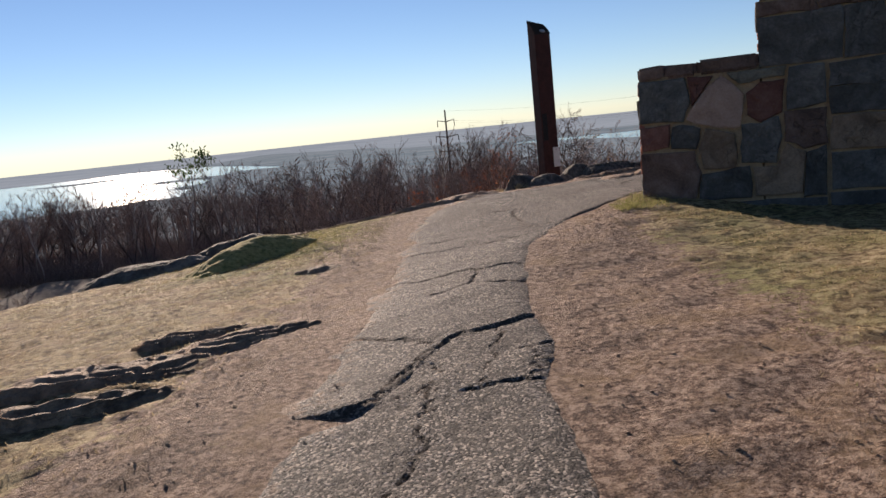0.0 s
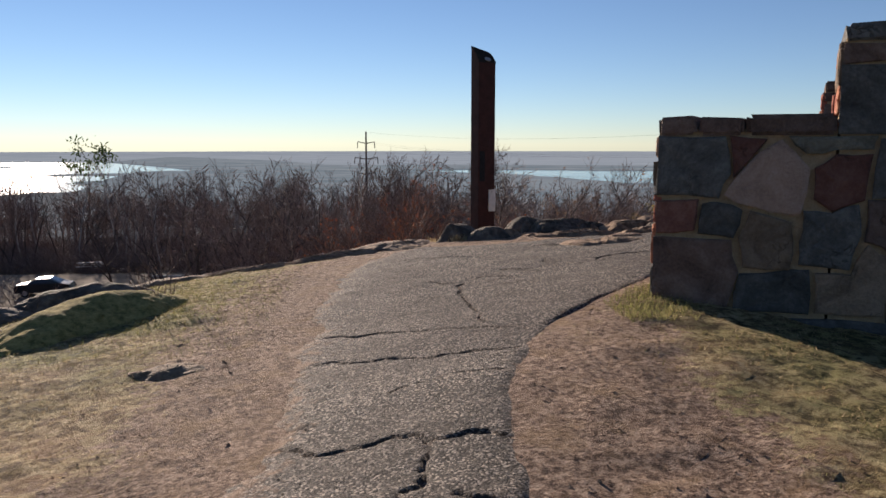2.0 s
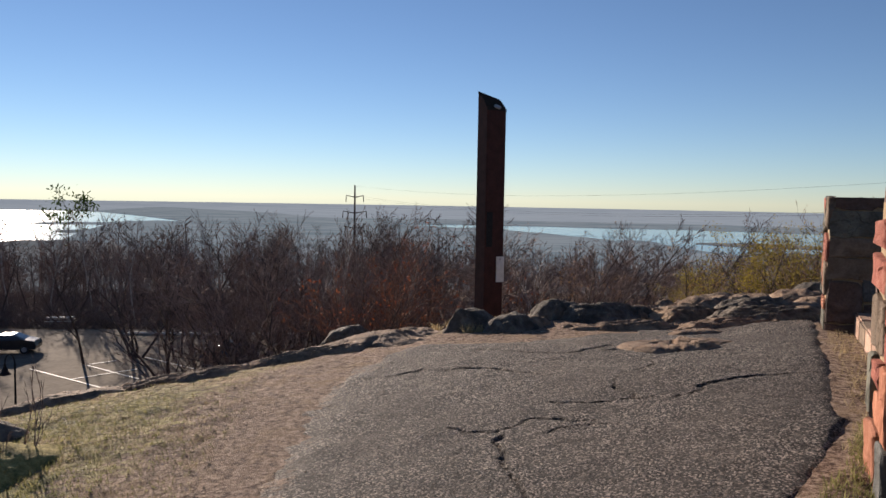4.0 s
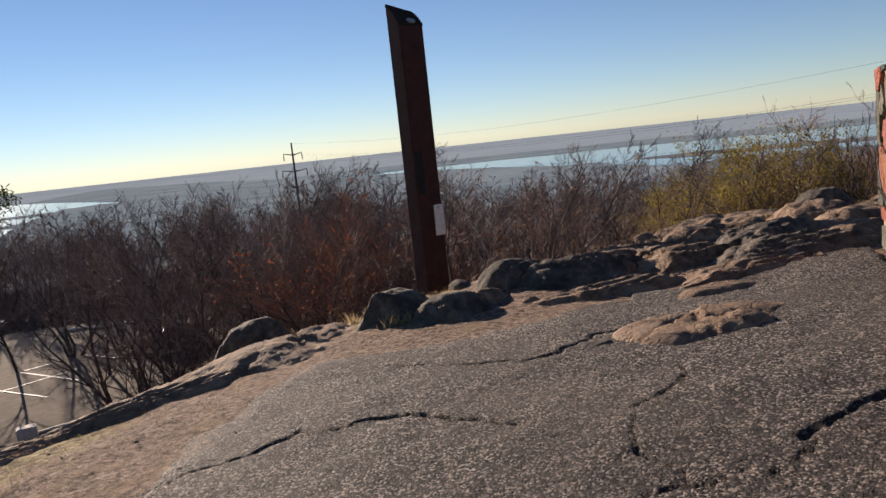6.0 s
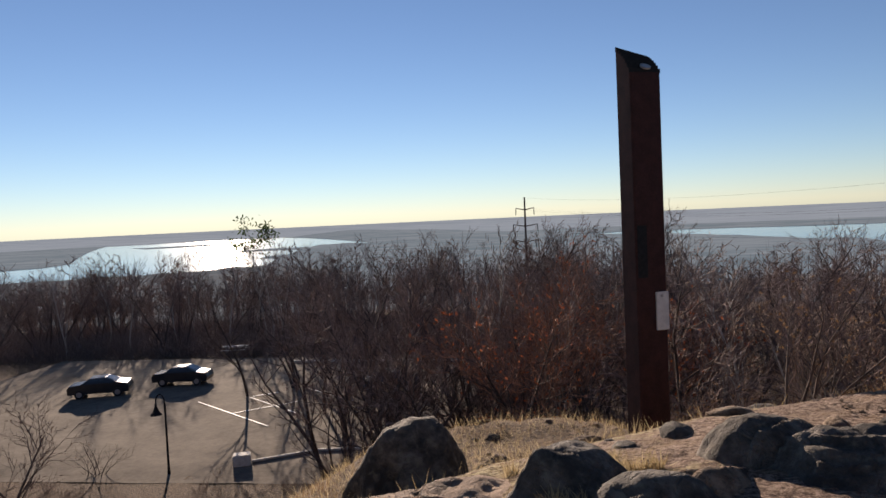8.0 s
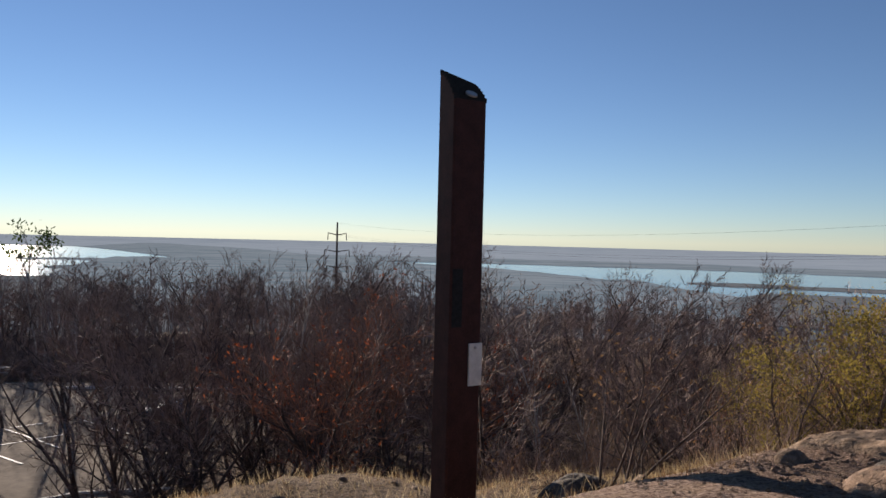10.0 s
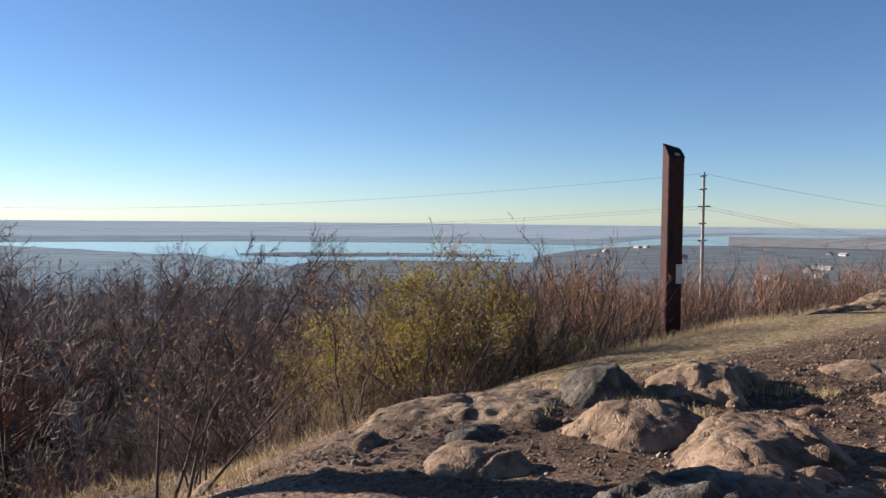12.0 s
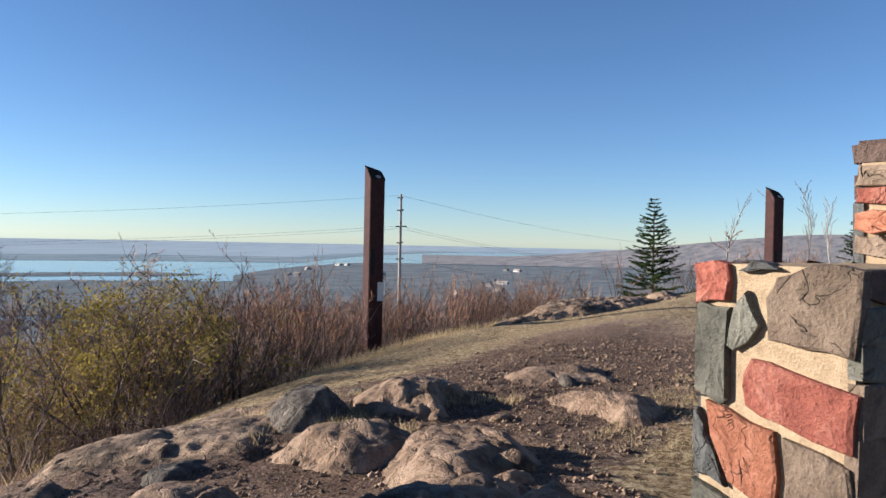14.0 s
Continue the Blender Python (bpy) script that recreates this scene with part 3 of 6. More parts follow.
wv = [(-4800, 430, -60), (4800, 430, -60), (4800, 4800, -60), (-4800, 4800, -60)]
tagged(data_part("water", wv, [(0, 1, 2, 3)], WATER), "calm pale blue bay shining under the sun", "water", kind="structure")
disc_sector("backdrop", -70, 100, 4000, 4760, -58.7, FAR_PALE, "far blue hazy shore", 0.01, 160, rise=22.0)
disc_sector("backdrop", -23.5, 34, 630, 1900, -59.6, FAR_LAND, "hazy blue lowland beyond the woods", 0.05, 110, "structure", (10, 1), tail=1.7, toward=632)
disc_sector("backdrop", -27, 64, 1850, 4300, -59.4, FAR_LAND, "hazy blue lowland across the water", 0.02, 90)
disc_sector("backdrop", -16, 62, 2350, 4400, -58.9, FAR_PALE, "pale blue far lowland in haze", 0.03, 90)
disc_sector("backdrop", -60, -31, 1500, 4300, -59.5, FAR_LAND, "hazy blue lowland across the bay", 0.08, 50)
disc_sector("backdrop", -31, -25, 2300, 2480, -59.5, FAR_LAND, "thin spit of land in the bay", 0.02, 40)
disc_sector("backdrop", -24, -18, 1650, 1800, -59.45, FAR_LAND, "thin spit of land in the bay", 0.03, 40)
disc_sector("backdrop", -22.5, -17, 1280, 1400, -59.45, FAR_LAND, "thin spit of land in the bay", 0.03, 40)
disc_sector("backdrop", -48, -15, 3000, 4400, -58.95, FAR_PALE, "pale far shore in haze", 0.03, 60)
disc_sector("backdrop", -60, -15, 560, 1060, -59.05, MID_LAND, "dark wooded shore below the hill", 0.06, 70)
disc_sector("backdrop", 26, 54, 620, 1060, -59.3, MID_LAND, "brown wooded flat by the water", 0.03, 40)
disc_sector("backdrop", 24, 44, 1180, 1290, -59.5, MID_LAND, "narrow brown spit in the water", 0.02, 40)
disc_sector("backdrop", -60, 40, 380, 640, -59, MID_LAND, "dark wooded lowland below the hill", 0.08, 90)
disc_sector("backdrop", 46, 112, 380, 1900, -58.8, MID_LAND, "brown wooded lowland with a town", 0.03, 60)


def ridge(name, az0, az1, r, rise, label):
    v, f, n = [], [], 120
    for i in range(n + 1):
        a = radians(az0 + (az1 - az0) * i / n)
        s = min(1.0, i / n * 2.6)
        top = -58 + (56 + (rise + 2) * min(1.0, i / n * 3)) * (s * s * (3 - 2 * s)) * (1 + 0.03 * float(fbm(np.array(i * 0.13), np.array(1.7))))
        for k, (rr, zz) in enumerate(((r * 0.7, -56), (r * 0.85, -56 + (top + 56) * 0.55), (r, top), (r * 1.15, -58))):
            v.append(Vector((rr * math.sin(a), 14 + rr * math.cos(a), zz)))
    for i in range(n):
        for j in range(3):
            k = i * 4 + j
            f.append((k, k + 4, k + 5, k + 1))
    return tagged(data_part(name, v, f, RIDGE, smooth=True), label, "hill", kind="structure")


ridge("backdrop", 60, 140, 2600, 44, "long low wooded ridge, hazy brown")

# scattered pale buildings of the town below
br = random.Random(61)
town = plain_material("pale_building", (0.32, 0.31, 0.30), (0.46, 0.45, 0.43), 0.1, 0.9)
for k in range(16):
    a, r = radians(br.choice((br.uniform(50, 58), br.uniform(60, 70), br.uniform(54, 57)))), br.uniform(800, 1750)
    wx, wy, hz = br.uniform(4, 9), br.uniform(3, 6), br.uniform(2.5, 4)
    b = empty("building", pose(r * math.sin(a), 14 + r * math.cos(a), -59, 0, 0, br.uniform(0, 180)), "small pale building in the hazy town below", "building", "town buildings")
    bm = bmesh.new()
    box(bm, -wx, wx, -wy, wy, 0, hz)
    part("wall", bm, town, b)
    data_part("roof", [(-wx - 0.5, -wy - 0.5, hz), (wx + 0.5, -wy - 0.5, hz), (wx + 0.5, wy + 0.5, hz), (-wx - 0.5, wy + 0.5, hz), (-wx, 0, hz + 3), (wx, 0, hz + 3)], [(0, 1, 5, 4), (3, 4, 5, 2), (0, 4, 3), (1, 2, 5), (0, 3, 2, 1)], WOOD_GREY, b)

# ---- stone walls of the lookout ----
WALL_A, WALL_ANGLE = (2.64, 9.80), -29.7        # the corner by the path and the way its sunlit face runs
WU = Vector((0.495, 0.869, 0))
WV = Vector((0.869, -0.495, 0))
rng = random.Random(5)


def wall_frame(s, m, z):
    return Vector((WALL_A[0], WALL_A[1], 0)) + WU * s + WV * m + Vector((0, 0, z))


def stone_mesh(name, outline, depth, seed):
    """A dressed stone: outline in the plane of the face, rough front standing proud of it by depth. Local x along, z up, -y out."""
    r = random.Random(seed)
    cx = sum(p[0] for p in outline) / len(outline)
    cz = sum(p[1] for p in outline) / len(outline)
    ring = []
    for (x0, z0), (x1, z1) in zip(outline, outline[1:] + outline[:1]):
        for t in (0.0, 0.5):
            k = 0.012 if t else 0.02
            ring.append((x0 + (x1 - x0) * t + r.uniform(-k, k), z0 + (z1 - z0) * t + r.uniform(-k, k)))
    n = len(ring)
    v = [(x, 0.05, z) for x, z in ring]
    v += [(cx + (x - cx), -depth * 0.6, cz + (z - cz)) for x, z in ring]
    v += [(cx + (x - cx) * 0.93, -depth * r.uniform(0.8, 1.2), cz + (z - cz) * 0.93) for x, z in ring]
    v += [(cx + (x - cx) * 0.45 + r.uniform(-0.01, 0.01), -depth * r.uniform(0.75, 1.35), cz + (z - cz) * 0.45) for x, z in ring]
    v.append((cx, -depth * r.uniform(0.8, 1.3), cz))
    f = []
    for lay in range(3):
        for i in range(n):
            j = (i + 1) % n
            f.append((lay * n + i, lay * n + j, (lay + 1) * n + j, (lay + 1) * n + i))
    for i in range(n):
        f.append((3 * n + i, 3 * n + (i + 1) % n, 4 * n))
    me = bpy.data.meshes.new(name)
    me.from_pydata(v, [], f)
    me.update()
    return me


def lay_stones(parent, m, length, z0, z1, seed, weights=(3, 4, 4, 5, 1, 2, 3), gap=0.022, size=1.0, odd=0.06):
    """Rubble masonry in uneven courses over a face; m maps local x along, z up, -y outwards."""
    r = random.Random(seed)
    z = z0
    while z < z1 - 0.04:
        h = min(r.uniform(0.2, 0.42) * size, z1 - z)
        if z1 - z - h < 0.14:
            h = z1 - z
        x, bend = 0.0, 0.0
        while x < length - 0.03:
            w = min(r.uniform(0.24, 0.62) * size, length - x)
            if length - x - w < 0.2:
                w = length - x
            nb = 0.0 if x + w >= length - 0.01 else r.uniform(-odd, odd)
            rows = [(z, z + h)] if h < 0.3 * size or r.random() < 0.6 else [(z, z + h * 0.52), (z + h * 0.52, z + h)]
            for lo, hi in rows:
                tilt0, tilt1 = r.uniform(-0.018, 0.018), r.uniform(-0.018, 0.018)
                k0 = bend * (lo - z) / h
                k1 = bend * (hi - z) / h
                q0, q1 = nb * (lo - z) / h, nb * (hi - z) / h
                c = r.uniform(0.0, 0.06)
                out = [(x + k0 + gap, lo + gap), (x + w + q0 - gap, lo + gap + tilt0), (x + w + q1 - gap, hi - gap - c), (x + w + q1 - gap - c, hi - gap), (x + k1 + gap, hi - gap + min(0, tilt1))]
                if r.random() < 0.4:
                    out = out[:1] + [(x + w * 0.5, lo + gap - 0.012)] + out[1:]
                ob = new("stone", stone_mesh("stone", out, r.uniform(0.012, 0.03), r.random()))
                ob.data.materials.append(r.choices(STONES, weights)[0])
                ob.parent = parent
                ob.matrix_world = m
            bend = nb
            x += w
        z += h


def face_pose(origin, along):
    """Local x along the face, z up, -y outward to the right of the way... outwards is along x turned clockwise."""
    return Matrix.Translation(origin) @ Matrix.Rotation(math.atan2(along.y, along.x), 4, "Z")


def core(bm, s0, s1, m0, m1, z0, z1):
    quad = [wall_frame(s, m, z) for z in (z0, z1) for s, m in ((s0, m0), (s1, m0), (s1, m1), (s0, m1))]
    vs = [bm.verts.new(q) for q in quad]
    for idx in ((0, 3, 2, 1), (4, 5, 6, 7), (0, 1, 5, 4), (1, 2, 6, 5), (2, 3, 7, 6), (3, 0, 4, 7)):
        bm.faces.new([vs[i] for i in idx])


def capstones(parent, s0, s1, m0, m1, z, seed, weights):
    r = random.Random(seed)
    m = m0
    while m < m1 - 0.05:
        w = min(r.uniform(0.28, 0.6), m1 - m)
        if m1 - m - w < 0.2:
            w = m1 - m
        bm = bmesh.new()
        box(bm, s0 - 0.035, s1 + 0.035, m + 0.01, m + w - 0.01, z - 0.15, z + r.uniform(-0.015, 0.012), 0.025)
        for q in bm.verts:
            q.co += Vector((r.uniform(-0.012, 0.012), r.uniform(-0.012, 0.012), r.uniform(-0.008, 0.008)))
            q.co = wall_frame(q.co.x, q.co.y, q.co.z)
        part("capstone", bm, r.choices(STONES, weights)[0], parent)
        m += w


# stones of the two faces that the path passes closest: kind, then outline along the face and up it
PIER_STONES = (
    (0, ((0.0, 1.83), (0.19, 1.83), (0.18, 1.64), (0.0, 1.63))),
    (3, ((0.26, 1.79), (0.32, 1.83), (0.46, 1.82), (0.38, 1.78))),
    (1, ((0.27, 1.72), (0.375, 1.55), (0.355, 1.5), (0.26, 1.43), (0.195, 1.44), (0.2, 1.61))),
    (2, ((0.45, 1.77), (0.62, 1.83), (0.83, 1.82), (0.83, 1.47), (0.555, 1.476), (0.4, 1.51), (0.41, 1.69))),
    (1, ((0.0, 1.62), (0.18, 1.61), (0.19, 1.2), (0.15, 1.18), (0.0, 1.21))),
    (0, ((0.31, 1.395), (0.51, 1.385), (0.83, 1.33), (0.83, 1.07), (0.47, 1.13), (0.29, 1.195), (0.26, 1.27))),
    (5, ((0.05, 1.17), (0.195, 1.15), (0.46, 1.08), (0.47, 0.74), (0.355, 0.76), (0.225, 0.81), (0.11, 1.01))),
    (3, ((0.0, 1.13), (0.03, 1.12), (0.09, 1.02), (0.2, 0.82), (0.19, 0.80), (0.0, 0.83))),
    (2, ((0.51, 1.07), (0.83, 1.02), (0.83, 0.69), (0.51, 0.69))),
    (1, ((0.0, 0.79), (0.25, 0.74), (0.26, 0.68), (0.0, 0.68))),
    (3, ((0.3, 0.74), (0.47, 0.71), (0.47, 0.68), (0.3, 0.68))),
)
FRONT_STONES = (
    (3, ((0.01, 1.67), (0.55, 1.67), (0.57, 1.4), (0.5, 1.2), (0.01, 1.2))),
    (0, ((0.58, 1.67), (0.86, 1.67), (0.6, 1.37))),
    (4, ((0.93, 1.66), (1.16, 1.44), (1.12, 1.09), (1.03, 1.06), (0.73, 1.12), (0.53, 1.21), (0.6, 1.33), (0.79, 1.54))),
    (1, ((0.98, 1.67), (1.58, 1.67), (1.56, 1.58), (1.3, 1.56), (1.12, 1.54))),
    (0, ((1.2, 1.42), (1.32, 1.53), (1.55, 1.54), (1.53, 1.21), (1.31, 1.13), (1.19, 1.2))),
    (3, ((1.6, 1.66), (1.96, 1.67), (1.96, 1.25), (1.58, 1.22))),
    (0, ((0.01, 1.16), (0.34, 1.17), (0.33, 0.9), (0.01, 0.89))),
    (3, ((0.37, 1.16), (0.5, 1.17), (0.7, 1.1), (0.64, 0.88), (0.36, 0.89))),
    (6, ((0.01, 0.86), (0.61, 0.86), (0.66, 0.6), (0.6, 0.3), (0.01, 0.3))),
    (2, ((0.73, 1.09), (1.03, 1.03), (1.08, 0.85), (1.04, 0.66), (0.7, 0.62), (0.67, 0.86))),
    (3, ((1.14, 1.1), (1.3, 1.1), (1.5, 1.18), (1.52, 0.92), (1.46, 0.68), (1.1, 0.67), (1.12, 0.85))),
    (6, ((1.55, 1.19), (1.96, 1.22), (1.96, 0.86), (1.76, 0.8), (1.56, 0.9))),
    (3, ((0.68, 0.59), (1.06, 0.63), (1.2, 0.64), (1.22, 0.3), (0.64, 0.29))),
    (2, ((1.25, 0.64), (1.47, 0.65), (1.56, 0.86), (1.74, 0.76), (1.7, 0.32), (1.26, 0.3))),
    (3, ((1.77, 0.76), (1.96, 0.83), (1.96, 0.3), (1.73, 0.3))),
    (6, ((0.01, 0.27), (0.9, 0.26), (0.9, -0.1), (0.01, -0.1))),
    (3, ((0.93, 0.26), (1.96, 0.27), (1.96, -0.1), (0.93, -0.1))),
)


def stone_wall(s0, s1, seed, front):
    parent = empty("stone_wall", Matrix.Identity(4), "stepped rubble stone wall of red, grey and brown stones", "wall", "lookout walls")
    low, high, step, far = 1.84, 2.52, 1.32, 5.2
    top = 0.1 if front else 0.02
    bm = bmesh.new()
    core(bm, s0 + 0.02, s1 - 0.012, 0.012, step, -0.6, low - top)
    core(bm, s0 + 0.02, s1 - 0.02, step + 0.02, far, -0.6, high - 0.1)
    part("mortar_core", bm, MORTAR, parent, "pale sandy mortar")
    bpy.context.view_layer.update()
    # long faces and caps get a darker stone mix that deepens their shade
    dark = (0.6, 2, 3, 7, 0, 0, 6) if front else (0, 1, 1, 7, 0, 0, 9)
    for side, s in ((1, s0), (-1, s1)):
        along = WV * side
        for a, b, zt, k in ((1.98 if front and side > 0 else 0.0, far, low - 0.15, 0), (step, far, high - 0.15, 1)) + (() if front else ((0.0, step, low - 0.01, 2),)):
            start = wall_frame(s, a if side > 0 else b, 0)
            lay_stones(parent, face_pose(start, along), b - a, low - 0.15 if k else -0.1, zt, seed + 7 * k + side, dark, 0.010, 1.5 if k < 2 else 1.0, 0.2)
    if front:
        # face turned from the sun: red and pink stones use the shade-darkened copies
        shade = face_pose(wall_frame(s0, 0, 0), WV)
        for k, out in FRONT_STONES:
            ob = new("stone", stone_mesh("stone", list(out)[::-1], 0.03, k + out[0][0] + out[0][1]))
            ob.data.materials.append({0: SHADED_RED, 4: SHADED_PINK}.get(k, STONES[k]))
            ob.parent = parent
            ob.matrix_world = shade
        lay_stones(parent, face_pose(wall_frame(s1, 0, 0), -WU), s1 - s0, -0.1, low - 0.15, seed + 31, (3, 3, 3, 1, 2, 4, 0))
    else:
        end = face_pose(wall_frame(s1, 0, 0), -WU)
        lay_stones(parent, end, s1 - s0, -0.1, 0.66, seed + 31, (3, 3, 3, 1, 2, 4, 0))
        for k, out in PIER_STONES:
            out = [(px * (s1 - s0) / 0.83, pz) for px, pz in out]
            ob = new("stone", stone_mesh("stone", list(out)[::-1], 0.03, k + out[0][0] + out[0][1]))
            ob.data.materials.append(STONES[k])
            ob.parent = parent
            ob.matrix_world = end
    lay_stones(parent, face_pose(wall_frame(s1, step, 0), -WU), s1 - s0, low + 0.01, high - 0.15, seed + 37, (3, 3, 3, 1, 2, 4, 0), 0.012, 0.62, 0.05)
    if front:
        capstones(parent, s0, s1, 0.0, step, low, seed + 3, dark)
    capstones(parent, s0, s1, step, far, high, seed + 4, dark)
    return parent


wall_a = stone_wall(0.0, 0.82, 11, True)
wall_c = stone_wall(5.80, 6.575, 29, False)

ASPHALT_PLAIN = plain_material("dark_landing", (0.05, 0.045, 0.04), (0.11, 0.10, 0.09), 4, 0.9)
# landing and step between the two walls
landing = empty("stone_step", Matrix.Identity(4), "pinkish stone step and landing between the walls", "step")
for k in range(8):
    bm = bmesh.new()
    a = 0.85 + k * 0.62
    box(bm, a + 0.006, a + 0.61, 0.30, 0.95, -0.3, 0.52 + rng.uniform(-0.008, 0.008), 0.02)
    for q in bm.verts:
        q.co = wall_frame(q.co.x, q.co.y, q.co.z)
    part("slab", bm, STONES[4] if k % 3 else STONES[2], landing)
bm = bmesh.new()
core(bm, 0.84, 5.79, 0.96, 5.2, -0.3, 0.51)
part("floor_slab", bm, ASPHALT_PLAIN, landing, "plain dark landing")

# ---- steel columns ----


def steel_column(m, height, group):
    """Folded steel column. Local: front face looks along -y, narrow side to -x; the top is cut on a slant that rises to the back."""
    col = empty("steel_column", m, "tall rust-brown steel interpretive column with slanted slatted top", "column", group)
    w, d = 0.52, 0.43

    def roof(x, y):
        return height - 0.43 + (0.43 - 0.13 * ((x + w / 2) / w) ** 2.2) * (1 - (1 - y / d) ** 1.7)

    bm = bmesh.new()
    c = 0.025
    ring = [(-w / 2 + c, 0), (w / 2 - c, 0), (w / 2, c), (w / 2, 0.16), (w / 2, 0.33), (w / 2, d - c), (w / 2 - c, d), (-w / 2 + c, d), (-w / 2, d - c), (-w / 2, 0.33), (-w / 2, 0.16), (-w / 2, c)]
    top = [roof(x, y) for x, y in ring]
    low = [bm.verts.new((x, y, -1.0)) for x, y in ring]
    up = [bm.verts.new((x, y, t - 0.03)) for (x, y), t in zip(ring, top)]
    k = len(ring)
    for i in range(k):
        bm.faces.new((low[i], low[(i + 1) % k], up[(i + 1) % k], up[i]))
    for a, b, e, g in ((11, 2, 3, 10), (10, 3, 4, 9), (9, 4, 5, 8)):
        bm.faces.new((up[a], up[b], up[e], up[g]))
    bm.faces.new((up[11], up[0], up[1], up[2]))
    bm.faces.new((up[8], up[5], up[6], up[7]))
    part("shaft", bm, STEEL, col, "rust-brown weathered steel shaft")
    n = 8
    for i in range(n):
        y = 0.02 + (d - 0.05) * i / (n - 1)
        bm = bmesh.new()
        box(bm, -w / 2 - 0.004, w / 2 + 0.004, y - 0.012, y + 0.014, -0.06, 0.01, 0.003)
        for q in bm.verts:
            q.co.z += roof(min(max(q.co.x, -w / 2), w / 2), y)
        part("slat", bm, BLACK, col)
    bm = bmesh.new()
    box(bm, -0.235, -0.07, -0.012, 0.002, 2.95, 3.75, 0.004)
    part("recess_panel", bm, BLACK, col, "black inset panel")
    bm = bmesh.new()
    box(bm, 0.045, 0.262, -0.035, -0.004, 2.13, 2.72, 0.006)
    plate = part("plate", bm, PLATE, col, "pale grey plate on the front face")
    bm = bmesh.new()
    cylinder(bm, 0.022, 0.022, -0.006, 0.006, 16)
    bmesh.ops.rotate(bm, matrix=Matrix.Rotation(radians(90), 3, "X"), verts=bm.verts)
    bmesh.ops.translate(bm, vec=(0.14, -0.041, 2.66), verts=bm.verts)
    part("plate_mark", bm, BADGE, plate, "small round mark")
    # plain round badge, it gives no light
    bm = bmesh.new()
    cylinder(bm, 0.085, 0.085, -0.012, 0.012, 24)
    bmesh.ops.rotate(bm, matrix=Matrix.Rotation(radians(35), 3, "X"), verts=bm.verts)
    bmesh.ops.translate(bm, vec=(0.02, 0.03, height - 0.36), verts=bm.verts)
    part("badge", bm, BADGE, col, "round grey badge on the slanted top")
    return col


steel_column(pose(3.08, 23.80, -2.3, 0, 0, 25), 6.52, "columns")
steel_column(pose(21.96, 28.0, -2.2, 0, 0, -28), 6.42, "columns")
steel_column(pose(32.72, 17.2, -2.0, 0, 0, -36), 6.15, "columns")

# ---- rocks ----


def rock(x, y, lx, ly, h, turn, seed, mat, label, sink=0.12, name="rock", jag=0.2, detail=4):
    bm = bmesh.new()
    bmesh.ops.create_icosphere(bm, subdivisions=detail + (1 if lx > 1.4 else 0), radius=1.0)
    r = random.Random(seed)
    off = Vector((seed * 3.7, seed * 1.9, seed * 5.3))
    cuts = [(Vector((r.gauss(0, 1), r.gauss(0, 1), r.gauss(0.25, 0.6))).normalized(), r.uniform(0.6, 0.9)) for _ in range(12)]
    for v in bm.verts:
        p = v.co.copy()
        p *= 1 + noise.fractal(p * 1.2 + off, 1.0, 2.0, 4) * jag * 1.6
        for nrm, far in cuts:
            over = p.dot(nrm) - far
            if over > 0:
                p -= nrm * over * 0.88
        big = Vector((p.x * lx / 2, p.y * ly / 2, p.z * h))
        grain = noise.ridged_multi_fractal(big * 2.6 + off, 1.0, 2.0, 4, 1.0, 2.0) - 1.0
        fine = noise.fractal(big * 9 + off, 1.0, 2.0, 3)
        big += v.normal * (0.045 * grain + 0.02 * fine) * min(1.0, lx)
        v.co = big
        v.co.z = max(v.co.z, -h * 0.5 - 0.1)
    ob = part(name, bm, mat, None, "", True)
    e = max(lx, ly) / 2
    nrm = Vector((z_at(x - e, y) - z_at(x + e, y), z_at(x, y - e) - z_at(x, y + e), 2 * e)).normalized()
    tilt = Vector((0, 0, 1)).rotation_difference(nrm).to_matrix().to_4x4()
    ob.matrix_world = Matrix.Translation((x, y, z_at(x, y) - sink)) @ tilt @ Matrix.Rotation(radians(turn), 4, "Z")
    return tagged(ob, label, "rock")


TANB, GREYB, DARKB = "tan weathered bedrock bulging out of soil", "grey weathered boulder beside the path", "dark rough boulder with lichen"
LEDGE = "layered bedrock ledge breaking through the turf"


